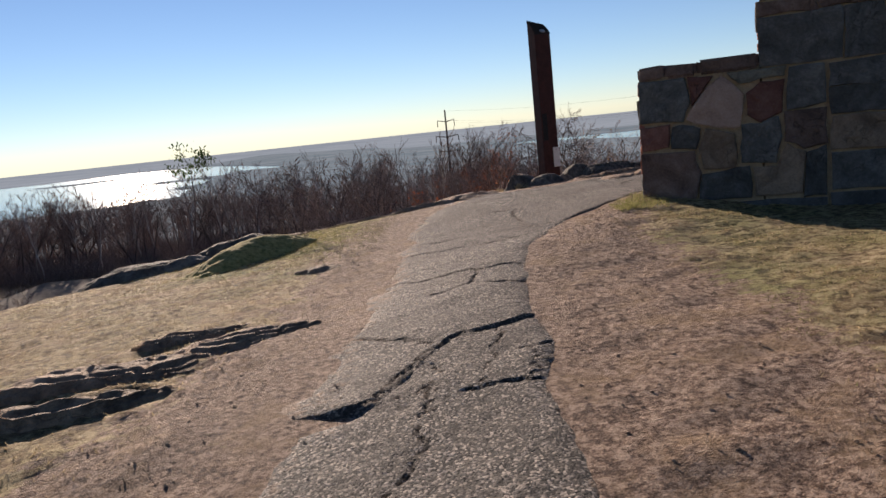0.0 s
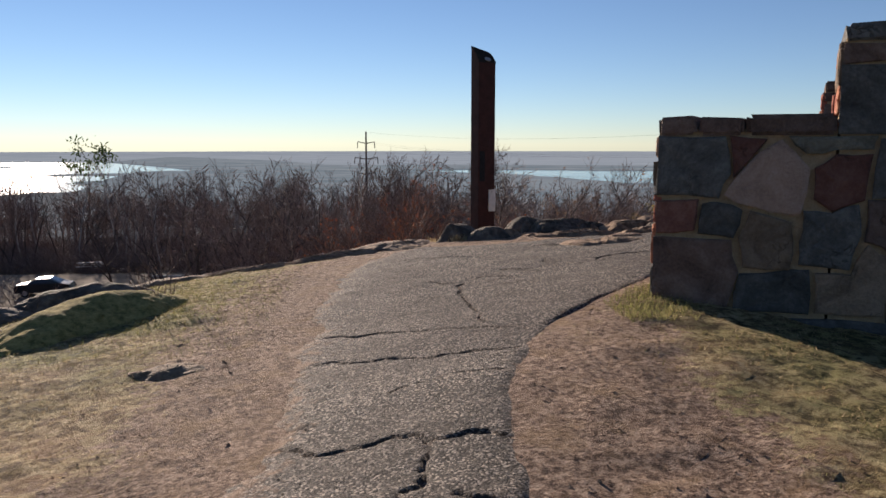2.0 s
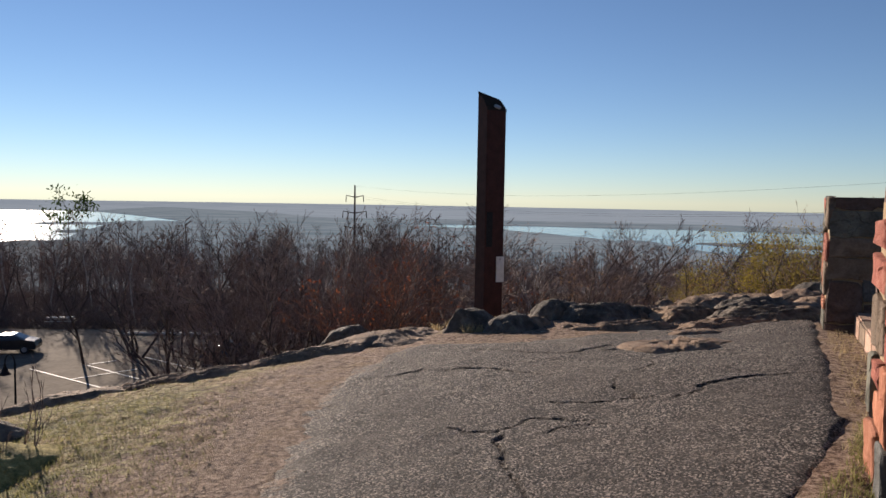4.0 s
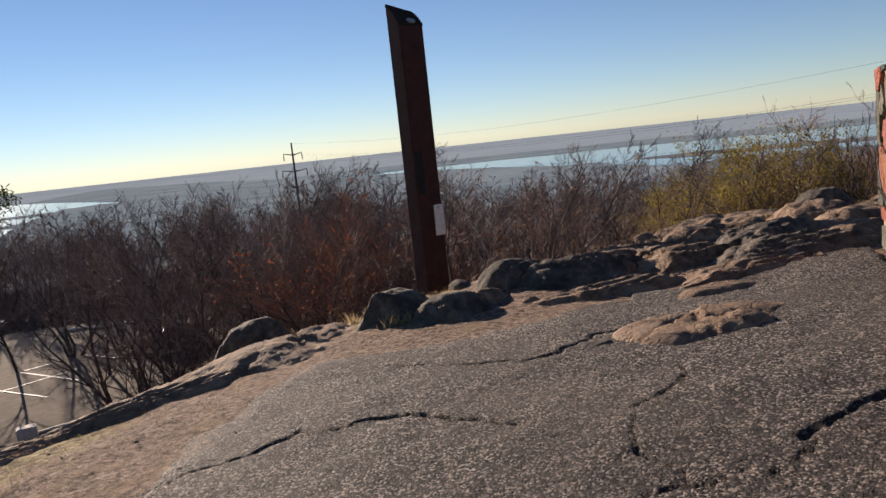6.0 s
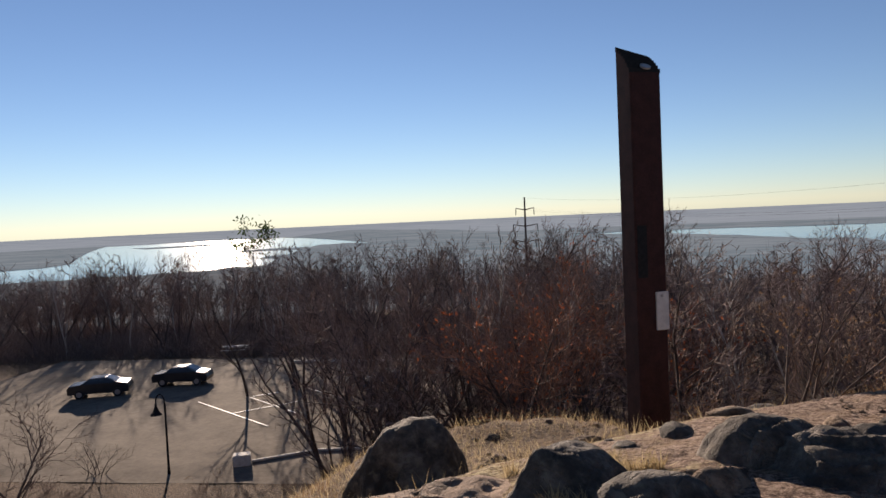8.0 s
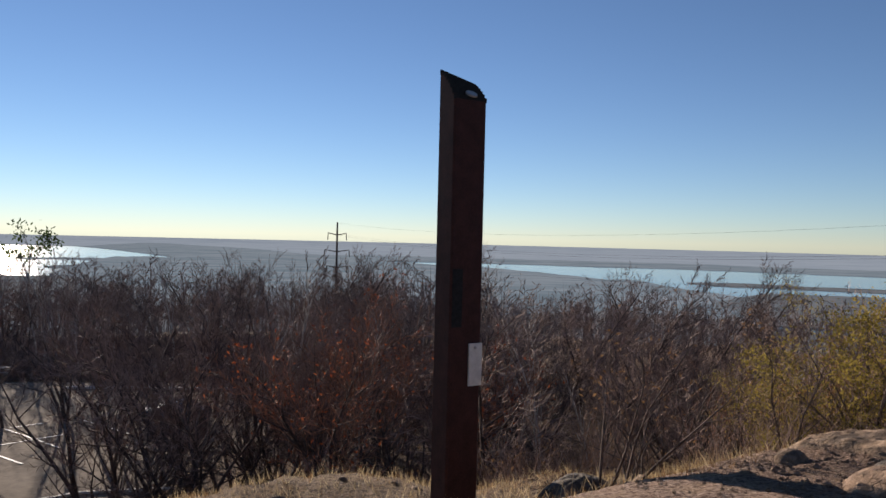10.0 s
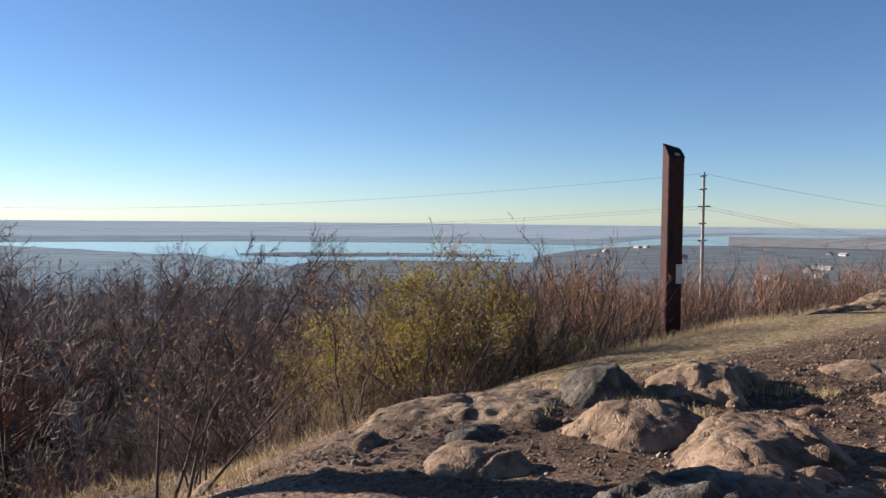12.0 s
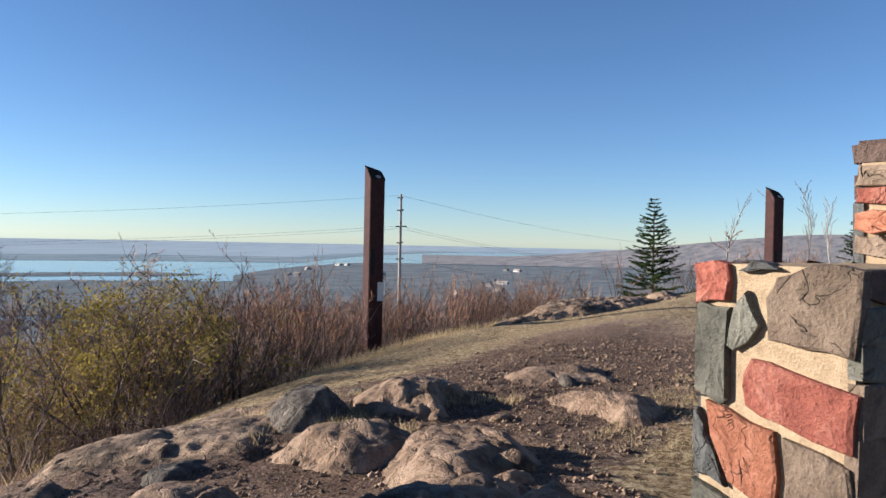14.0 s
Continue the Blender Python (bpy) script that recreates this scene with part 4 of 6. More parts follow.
def outcrop(x, y, lx, ly, h, turn, seed, mat, label, flat=0.5, joints=4, steep=0.35, tiers=0.0, cuts=6, rough=1.0):
    """Ice-worn bedrock: a dome cut by planes, split by joints, with a ragged foot that sinks into the ground."""
    lx, ly, h = lx * 1.12, ly * 1.12, h * 0.8
    n = int(min(88, max(36, 50 * max(lx, ly))))
    g = np.linspace(-1.35, 1.35, n)
    u, v = np.meshgrid(g, g)
    r = np.random.RandomState(int(seed * 10))
    px, py = u * lx / 2, v * ly / 2
    wu, wv = u + 0.28 * fbm(px * 1.3, py * 1.3, seed), v + 0.28 * fbm(px * 1.3, py * 1.3, seed + 3.1)
    wu, wv = wu + 0.07 * fbm(px * 5, py * 5, seed + 1), wv + 0.07 * fbm(px * 5, py * 5, seed + 2)
    rr = (np.abs(wu) ** 2.6 + np.abs(wv) ** 2.6) ** (1 / 2.6)
    body = 1 - np.clip(rr, 0, 1.6) ** (1.7 + 2.4 * flat)
    z = h * np.clip(body, -0.6, 1)
    for _ in range(cuts):
        a = r.uniform(0, 6.283)
        d, slope = r.uniform(0.15, 0.75), r.uniform(0.2, 1.6) * h
        z = np.minimum(z, h * r.uniform(0.7, 1.05) - slope * np.clip(np.cos(a) * wu + np.sin(a) * wv - d, -0.25, 9) * (1 + steep * 2))
    if tiers:
        q = (z + 0.25 * h * fbm(px * 2, py * 2, seed + 4) + 0.3 * py) / tiers
        k = np.floor(q)
        z = z + (k + np.clip((q - k - 0.7) / 0.3, 0, 1) - q) * tiers * 0.75
    for _ in range(joints):
        a, d = r.uniform(0, 3.1416), r.uniform(-0.65, 0.65)
        off = (np.cos(a) * px + np.sin(a) * py) - d * min(lx, ly) / 2 + 0.10 * fbm(px * 2.2, py * 2.2, seed + 5 + a)
        along = -np.sin(a) * px + np.cos(a) * py
        gate = np.clip(1.8 * fbm(along * 1.4, along * 0 + d * 9, seed) + 0.35, 0, 1)
        z = z - gate * (0.02 + 0.04 * h) * np.exp(-(off / 0.014) ** 2) - gate * 0.022 * (off > 0) * np.exp(-np.abs(off) / 0.3)
    z = z + rough * (0.03 * fbm(px * 2.6, py * 2.6, seed + 6) + 0.016 * fbm(px * 8, py * 8, seed + 7) + 0.008 * fbm(px * 19, py * 19, seed + 8)) * min(1.0, 0.4 + h * 2)
    z = np.where(rr > 1.25, np.minimum(z, -0.12), z)
    ct, st = math.cos(radians(turn)), math.sin(radians(turn))
    gx, gy = x + px * ct - py * st, y + px * st + py * ct
    base = land(gx, gy)
    near = 0.75 * (float(land(x, y)) - base) * np.clip(1 - rr, 0, 1)
    top = np.stack([px.ravel(), py.ravel(), (base + near + z - float(land(x, y))).ravel()], 1)
    i = (np.arange(n - 1)[:, None] * n + np.arange(n - 1)[None]).ravel()
    f = np.stack([i, i + 1, i + 1 + n, i + n], 1)
    keep = (z.ravel()[f] > -0.09 - 0.2 * h).any(1)
    f = f[keep]
    used = np.unique(f)
    back = np.zeros(n * n, int)
    back[used] = np.arange(len(used))
    ob = data_part("rock", top[used].tolist(), back[f].tolist(), mat, smooth=True)
    ob.matrix_world = pose(x, y, float(land(x, y)), 0, 0, turn)
    return tagged(ob, label, "rock")


for i, q in enumerate((
    # ledges beside the start of the path
    (-1.85, 5.55, 1.5, 0.75, 0.13, 3, ROCK_TAN, LEDGE, 0.8, 3, 0.9, 0.05), (-1.1, 6.05, 1.0, 0.7, 0.10, 22, ROCK_TAN, LEDGE, 0.8, 3, 0.9, 0.04),
    (-1.9, 4.8, 1.1, 0.6, 0.12, 18, ROCK, LEDGE, 0.8, 3, 0.9, 0.05), (-1.7, 6.6, 0.9, 0.4, 0.09, 15, ROCK, LEDGE, 0.7, 2, 0.9, 0.04),
    (-1.2, 9.1, 0.42, 0.24, 0.045, 10, ROCK, GREYB, 0.6, 1),
    # flat outcrop in the asphalt and the ragged band along the crest
    (3.5, 14.2, 1.1, 0.75, 0.15, 8, ROCK_TAN, TANB, 0.7, 12, 0.1, 0.0, 3, 0.8), (2.85, 14.35, 0.5, 0.3, 0.07, 20, ROCK_GREY, GREYB, 0.6, 2),
    (3.0, 17.3, 0.8, 0.6, 0.36, 10, ROCK_GREY, DARKB), (3.75, 17.0, 1.7, 1.0, 0.3, 8, ROCK_GREY, GREYB, 0.4, 6, 0.5, 0.08),
    (3.5, 16.0, 1.2, 0.6, 0.14, 12, ROCK, GREYB, 0.5, 5, 0.5, 0.04), (4.75, 16.75, 1.6, 1.0, 0.26, -8, ROCK, GREYB, 0.5, 6, 0.5, 0.07),
    (4.65, 15.75, 1.2, 0.7, 0.16, 10, ROCK_TAN, TANB, 0.5, 5, 0.4, 0.05), (5.65, 17.2, 1.5, 1.1, 0.34, 20, ROCK_GREY, GREYB, 0.4, 6, 0.5, 0.09),
    (5.55, 16.1, 1.3, 0.8, 0.26, -12, ROCK_GREY, GREYB, 0.5, 5, 0.5, 0.06), (2.55, 16.7, 0.7, 0.4, 0.14, 30, ROCK, GREYB, 0.4, 3),
    (6.4, 16.4, 1.0, 0.8, 0.2, 15, ROCK_TAN, TANB, 0.5, 4), (4.1, 15.2, 0.7, 0.35, 0.08, 5, ROCK_TAN, TANB, 0.6, 3),
    # boulders and slabs at the head of the slope
    (1.6, 16.85, 0.8, 0.7, 0.4, 30, ROCK_GREY, DARKB, 0.4, 3, 0.5), (2.1, 16.35, 0.7, 0.55, 0.28, -10, ROCK_GREY, DARKB, 0.3, 3, 0.5),
    (0.45, 16.45, 2.1, 1.0, 0.24, 40, ROCK_TAN, TANB, 0.2, 3, 0.3), (-0.5, 15.6, 1.7, 0.75, 0.16, 38, ROCK_TAN, TANB, 0.7, 3, 0.3, 0.04),
    (-1.6, 14.9, 1.7, 0.7, 0.13, 36, ROCK_TAN, TANB, 0.7, 3, 0.3, 0.04), (-2.7, 14.1, 1.5, 0.6, 0.13, 34, ROCK_TAN, TANB, 0.7, 3),
    (-3.2, 12.35, 1.5, 0.8, 0.3, 25, ROCK_GREY, GREYB, 0.5, 4), (-4.3, 11.5, 1.6, 0.8, 0.26, 30, ROCK_GREY, GREYB, 0.5, 4),
    # the group beyond the pier
    (8.45, 19.85, 1.1, 0.95, 0.44, -52, ROCK_GREY, DARKB, 0.1, 3, 0.5, 0.0, 9), (9.75, 19.15, 1.5, 1.45, 0.46, -61, ROCK_TAN, TANB, 0.3, 7, 0.4, 0.0, 7),
    (7.35, 18.55, 1.25, 1.0, 0.36, -50, ROCK_TAN, TANB, 0.4, 5, 0.5, 0.0, 7), (7.5, 17.6, 1.5, 1.15, 0.30, 30, ROCK_TAN, TANB, 0.4, 6, 0.3),
    (6.6, 17.1, 1.3, 0.8, 0.18, 20, ROCK_TAN, TANB, 0.6, 5, 0.3), (10.25, 17.25, 1.25, 1.2, 0.24, -60, ROCK_TAN, TANB, 0.4, 6, 0.4),
    (12.3, 18.35, 1.9, 1.1, 0.17, -50, ROCK_TAN, TANB, 0.5, 5, 0.4), (7.55, 20.55, 2.5, 1.5, 0.22, -50, ROCK, TANB, 0.6, 6, 0.3),
    (6.0, 19.0, 0.85, 0.65, 0.24, -40, ROCK_TAN, TANB, 0.3, 3), (9.3, 21.5, 1.6, 0.8, 0.12, -45, ROCK, TANB, 0.6, 4),
    (6.5, 19.8, 0.6, 0.4, 0.14, 10, ROCK_GREY, GREYB, 0.4, 3), (29.5, 23.4, 7.0, 3.2, 0.75, -12, ROCK, GREYB, 0.2, 9, 0.2, 0.12),
    (35.0, 21.8, 4.0, 1.8, 0.45, 5, ROCK, GREYB, 0.3, 5, 0.2, 0.1), (25.5, 24.3, 3.0, 1.2, 0.2, -20, ROCK, GREYB, 0.4, 5, 0.2, 0.08),
    # shelf below the crest
    (-0.35, 20.9, 1.6, 1.4, 1.5, 15, ROCK_GREY, DARKB, 0.95, 2, 0.3, 0.0, 3),
    (4.3, 22.6, 1.1, 0.8, 0.42, 10, ROCK_GREY, DARKB, 0.3, 3), (2.0, 25.5, 0.9, 0.5, 0.2, 30, ROCK, GREYB), (5.8, 24.6, 1.0, 0.5, 0.2, -20, ROCK, GREYB), (0.6, 24.2, 0.7, 0.4, 0.18, 10, ROCK, GREYB),
)):
    outcrop(*q[:6], i + 1.3, *q[6:])
for i, q in enumerate(((2.0, 6.9, 0.3, 0.17, 0.06, 0, ROCK_GREY, GREYB), (0.35, 12.9, 0.36, 0.3, 0.09, 30, ROCK_GREY, GREYB))):
    rock(q[0], q[1], q[2] * 1.25, q[3] * 1.35, q[4] * 1.1, q[5], i + 1.3, q[6], q[7], 0.07)
sr = random.Random(19)
for i in range(136):
    if i >= 94:
        x, y = sr.uniform(-2, 6), sr.uniform(22.5, 28)
    elif i < 55:
        x, y = sr.gauss(4.0, 1.5), sr.gauss(17.3, 0.75)
    elif i < 90:
        x, y = sr.gauss(8.2, 1.7), sr.gauss(19.2, 1.3)
    else:
        continue
    if float(paved(x, y)) > -0.1 or float(beyond(x, y)) > 1.5 and i < 94 or y < 16 and x > 3 and i < 55:
        continue
    q = 0.09 * (4.2 ** sr.random() ** 1.5)
    rock(x, y, q * sr.uniform(1.0, 1.8), q, q * sr.uniform(0.25, 0.5), sr.uniform(0, 180), 100 + i, sr.choice((ROCK, ROCK, ROCK_TAN, ROCK_GREY)), "small loose weathered stone on bare soil", 0.01, "small_stone", 0.2, 2)
mound = outcrop(-2.5, 11.1, 2.2, 0.85, 0.30, 64, 51.0, MOSS, "low mossy green hummock beside the path", 0.0, 0, 0.2, 0.0, 0, 0.5)
mound.name = mound.data.name = "grass_hummock"
mound["category"] = "mound"

# ---- trees and shrubs ----


def cone(verts, faces, p, q, r, bend=None):
    """A thin three-sided twig from p to a point at q, bent at its middle when bend is given."""
    way = (q - p).normalized()
    a = way.orthogonal().normalized()
    c = way.cross(a)
    k = len(verts)
    for w in (0, 2.094, 4.189):
        verts.append(p + (a * math.cos(w) + c * math.sin(w)) * r)
    if bend is not None:
        for w in (0, 2.094, 4.189):
            verts.append(bend + (a * math.cos(w) + c * math.sin(w)) * r * 0.6)
        for i in range(3):
            faces.append((k + i, k + (i + 1) % 3, k + 3 + (i + 1) % 3, k + 3 + i))
        k += 3
    verts.append(q)
    for i in range(3):
        faces.append((k + i, k + (i + 1) % 3, k + 3))


def grow(seed, height, spread, kids, stems, lean=0.12, thick=0.012, start=0.25, curl=0.22, reach=0.5, slim=0.006, up=0.35):
    """A bare woody plant: lists for its stems and for its twigs, and the tips. kids: shoots per limb, level by level."""
    r = random.Random(seed)
    sv, sf, tv, tf, tips = [], [], [], [], []

    def bud(pts, t, w):
        n = len(pts) - 1
        i = min(int(t * n), n - 1)
        q = pts[i].lerp(pts[i + 1], t * n - i)
        side = w.orthogonal().normalized()
        side.rotate(Matrix.Rotation(r.uniform(0, 6.283), 3, w))
        return q, (w * r.uniform(0.5, 1.0) + side * spread * r.uniform(0.6, 1.1) + Vector((0, 0, up))).normalized()

    def limb(p, way, length, rad, level):
        if level >= 2:
            q = p + way * length + Vector((0, 0, length * r.uniform(-0.05, 0.2)))
            mid = p + way * length * 0.5 + Vector((r.uniform(-1, 1), r.uniform(-1, 1), r.uniform(-1, 1))) * length * 0.09
            if level == 2:
                cone(tv, tf, p, q, rad, mid if stems < 4 else None)
            else:
                e = way.orthogonal().normalized() * rad
                k = len(tv)
                tv.extend((p - e, p + e, q))
                tf.append((k, k + 1, k + 2))
            tips.append((q, way))
            pts, w = [p, mid, q], way
        else:
            n = 5 if level == 0 else 3
            pts, radii, w = [p.copy()], [rad], way.copy()
            for i in range(n):
                w = (w + Vector((r.uniform(-curl, curl), r.uniform(-curl, curl), r.uniform(-curl * 0.4, curl * 0.6)))).normalized()
                pts.append(pts[-1] + w * (length / n))
                radii.append(rad * (1 - 0.82 * (i + 1) / n))
            tube(sv, sf, pts, radii, (5 if stems < 3 else 4) if level == 0 else 3)
            tips.append((pts[-1], w))
        if level >= len(kids):
            return
        for k in range(kids[level]):
            t = (start if level == 0 else 0.15) + (1 - (start if level == 0 else 0.15)) * (k + r.random()) / kids[level]
            q, d = bud(pts, min(t, 0.999), w)
            limb(q, d, length * reach * (1.1 - 0.55 * t) * r.uniform(0.7, 1.15), max(rad * 0.5 * (1 - 0.6 * t), slim * (1.0 if level < 1 else 0.75)), level + 1)

    for s in range(stems):
        a = 2 * math.pi * (s + r.random()) / stems
        off = Vector((math.cos(a), math.sin(a), 0)) * (0.02 * height * r.uniform(0.3, 2) if stems > 1 else 0)
        k = lean * (2.2 if stems > 1 else 1) * r.uniform(0.4, 1.2)
        limb(off - Vector((0, 0, 0.3)), Vector((math.cos(a) * k, math.sin(a) * k, 1)).normalized(), height * r.uniform(0.75, 1.0), height * thick, 0)
    return sv, sf, tv, tf, tips


def leaves(tips, seed, each, size, share, scatter):
    r = random.Random(seed)
    v, f = [], []
    for p, w in tips:
        if r.random() > share:
            continue
        for _ in range(each):
            c = p + Vector((r.gauss(0, scatter), r.gauss(0, scatter), r.gauss(0, scatter)))
            a = Vector((r.uniform(-1, 1), r.uniform(-1, 1), r.uniform(-1, 1))).normalized()
            b = a.orthogonal().normalized()
            s = size * r.uniform(0.6, 1.3)
            k = len(v)
            v += [c - a * s, c + b * s * 0.42, c + a * s, c - b * s * 0.42]
            f.append((k, k + 1, k + 2, k + 3))
    return v, f


def plant(name, label, category, seed, height, spread, kids, stems, bark, twig, leaf=None, group="", each=2, size=0.03, share=1.0, scatter=0.05, **more):
    sv, sf, tv, tf, tips = grow(seed, height, spread, kids, stems, **more)
    top = empty(name, Matrix.Identity(4), label, category, group)
    tagged(data_part("trunk" if stems == 1 else "branchwork", sv, sf, bark, top, smooth=True), kind="stuff" if stems > 1 else "")
    tagged(data_part("crown" if category == "tree" else "twigwork", tv, tf, twig, top), kind="stuff")
    if leaf is not None:
        v, f = leaves(tips, seed, each, size, share, scatter)
        tagged(data_part("foliage", v, f, leaf, top, "sparse small leaves"), kind="stuff")
    return top


def scatter_plants(kinds, places):
    """Puts each kind first on its own place, then copies."""
    used = set()
    for k, x, y, s, turn in places:
        along, aside = (22 - x) * 0.82 + (28 - y) * 0.57, (22 - x) * 0.57 - (28 - y) * 0.82
        if 0 < along < 6 and abs(aside) < 1.0:
            continue
        bearing, reach = math.degrees(math.atan2(x - 1.6, y - 13.1)), math.hypot(x - 1.6, y - 13.1)
        if -40 < bearing < -19.3 and 9 < reach < 41 and k != "weed" and not (k == "brush" and s < 0.62):
            continue
        proto = kinds[k]
        m = pose(x, y, z_at(x, y) - 0.05, 0, 0, turn)
        if k in used:
            ob = copy_thing(proto, m)
        else:
            ob = proto
            ob.matrix_world = m
            used.add(k)
        ob.scale = (s, s, s)
    for k, proto in kinds.items():
        if k not in used:
            for o in (*proto.children, proto):
                bpy.data.objects.remove(o)


SHRUB, TREE = "shrub", "tree"
kinds = {
    "sapling": plant("bare_sapling", "thin bare grey sapling on the slope", SHRUB, 3, 2.7, 0.85, (7, 6, 6), 4, BARK, TWIG, LEAF_BROWN, each=1, size=0.03, share=0.12, scatter=0.04, lean=0.22, thick=0.0085, curl=0.36, start=0.25, slim=0.0055),
    "tip": plant("leafy_sapling", "slender sapling with a few dark leaves", SHRUB, 8, 2.75, 0.6, (8, 5), 2, BARK, TWIG, LEAF_BROWN, each=2, size=0.04, share=0.7, scatter=0.05, lean=0.1, slim=0.006),
    "willow": plant("yellow_bush", "dense bush with yellow-green autumn leaves", SHRUB, 12, 3.3, 0.8, (6, 5, 3), 7, BARK, TWIG, LEAF_YELLOW, each=6, size=0.032, share=0.85, scatter=0.10, lean=0.32, start=0.12, thick=0.009, slim=0.008),
    "thicket": plant("bare_shrub", "bare reddish-brown thicket shrub", SHRUB, 21, 3.6, 0.6, (5, 4, 3), 6, BARK, TWIG_RED, LEAF_BROWN, "thicket shrubs", each=1, size=0.03, share=0.12, scatter=0.05, lean=0.22, thick=0.0085, start=0.2, curl=0.34, reach=0.44, slim=0.009),
    "thicket2": plant("bare_shrub", "bare brown thicket shrub leaning aside", SHRUB, 27, 3.3, 0.7, (5, 4, 3), 5, BARK, TWIG, LEAF_BROWN, "thicket shrubs", each=1, size=0.03, share=0.1, scatter=0.05, lean=0.3, thick=0.010, start=0.22, curl=0.4, reach=0.46, slim=0.009),
    "brush": plant("low_brush", "low brown brush with withered leaves", SHRUB, 33, 1.8, 0.65, (5, 5), 8, TWIG, TWIG, LEAF_BROWN, "low brush", each=1, size=0.032, share=0.14, scatter=0.05, lean=0.3, thick=0.0065, slim=0.006),
    "weed": plant("dry_weed", "dry twiggy weed standing by the hummock", SHRUB, 71, 0.85, 0.35, (3, 3), 7, TWIG, TWIG, None, lean=0.2, slim=0.004, thick=0.009),
    "redtree": plant("red_leaf_tree", "small tree with sparse red autumn leaves", TREE, 41, 8.0, 0.75, (12, 8, 8), 3, BARK, TWIG_RED, LEAF_RED, "red-leaved trees", each=1, size=0.07, share=0.2, scatter=0.12, lean=0.14, slim=0.015, up=0.15, curl=0.3),
    "bare": plant("bare_tree", "leafless grey-brown tree with fine twigs", TREE, 44, 10.0, 0.85, (14, 9, 9), 1, BARK, TWIG, None, "bare trees", lean=0.06, start=0.25, thick=0.012, reach=0.48, slim=0.018, curl=0.32, up=0.15),
    "bare2": plant("bare_tree", "leafless tree with upswept fine branches", TREE, 47, 10.0, 0.9, (11, 8, 8), 2, BARK, TWIG, None, "bare trees", lean=0.09, start=0.2, thick=0.010, reach=0.48, slim=0.017, curl=0.34, up=0.15),
    "birch": plant("birch_tree", "leafless birch with pale slender trunk", TREE, 52, 10.5, 0.45, (18, 8, 6), 1, BIRCH, TWIG, None, "birches", lean=0.05, start=0.35, thick=0.009, reach=0.28, slim=0.019),
    "multi": plant("multi_stem_tree", "dark leafless tree with many leaning stems", TREE, 58, 8.5, 0.9, (8, 7, 7), 5, BARK, TWIG, None, "bare trees", lean=0.26, start=0.3, thick=0.013, reach=0.46, slim=0.015, curl=0.34, up=0.12),
}
pr = random.Random(77)
places = [("sapling", 4.75, 22.3, 1.0, 20), ("sapling", 5.6, 23.9, 0.85, 120), ("tip", 8.4, 24.9, 0.93, 0), ("tip", 12.2, 26.6, 0.75, 70), ("tip", 9.6, 26.6, 0.75, 200),
          ("willow", 11.6, 26.8, 1.22, 0), ("willow", 13.3, 28.0, 1.28, 90), ("willow", 10.4, 27.8, 0.95, 200), ("willow", 12.4, 27.6, 1.2, 300), ("willow", 9.3, 26.6, 0.7, 40),
          ("multi", -8.6, 44.6, 1.15, 0), ("multi", -6.0, 45.8, 1.05, 200), ("multi", -4.6, 41.0, 0.9, 100), ("multi", -1.5, 47, 0.95, 140), ("redtree", 1.2, 41.5, 1.1, 0), ("redtree", 3.8, 43, 1.08, 120),
          ("birch", -2.5, 54, 1.2, 0), ("birch", -3.0, 49, 0.9, 90), ("birch", -1.2, 55, 1.0, 200), ("bare", 11.3, 52, 1.32, 0), ("bare2", 15.5, 47, 0.85, 0), ("bare", 20.5, 50, 0.8, 90),
          ("birch", 18.5, 42, 0.75, 40), ("bare2", 8.2, 46, 0.95, 30), ("bare2", -26.5, 30.0, 1.05, 0), ("bare2", -28.5, 31.5, 0.95, 100), ("weed", -2.1, 11.95, 1.0, 0)]
# thicket along the crest, seen against the bay
for i in range(130):
    t = i / 129
    x = 13.4 + 28 * t + pr.uniform(-0.5, 0.5)
    y = float(np.interp(x, EDGE_X, EDGE_Y)) + pr.uniform(2.0, 6.5) + 1.5 * t
    if abs(x - 22) < 1.6 and y < 29.2:
        y += 2.6
    places.append((pr.choice(("thicket", "thicket", "thicket2")), x, y, pr.uniform(0.92, 1.2) if x < 21 else pr.uniform(0.8, 1.1), pr.uniform(0, 360)))
for i in range(40):
    x = pr.uniform(14, 40)
    places.append(("brush", x, float(np.interp(x, EDGE_X, EDGE_Y)) + pr.uniform(1.6, 4), pr.uniform(0.6, 0.9), pr.uniform(0, 360)))
for i in range(16):
    places.append((pr.choice(("brush", "thicket2")), pr.uniform(-24, -8), pr.uniform(43.5, 47), pr.uniform(0.5, 0.85), pr.uniform(0, 360)))
for i in range(14):
    places.append((pr.choice(("thicket", "thicket2")), pr.uniform(9, 15), pr.uniform(27.5, 31), pr.uniform(0.8, 1.1), pr.uniform(0, 360)))
for i in range(15):
    a, d = radians(-19 + 3.4 * i + pr.uniform(-1.2, 1.2)), pr.uniform(44, 72)
    places.append((pr.choice(("bare", "bare2", "bare", "birch")), 1.7 + d * math.sin(a), 14 + d * math.cos(a), pr.uniform(1.05, 1.3), pr.uniform(0, 360)))
for i in range(26):
    x = pr.uniform(10.5, 22)
    places.append((pr.choice(("thicket", "thicket2", "brush")), x, float(np.interp(x, EDGE_X, EDGE_Y)) + pr.uniform(1.8, 4.5), pr.uniform(0.75, 1.0), pr.uniform(0, 360)))
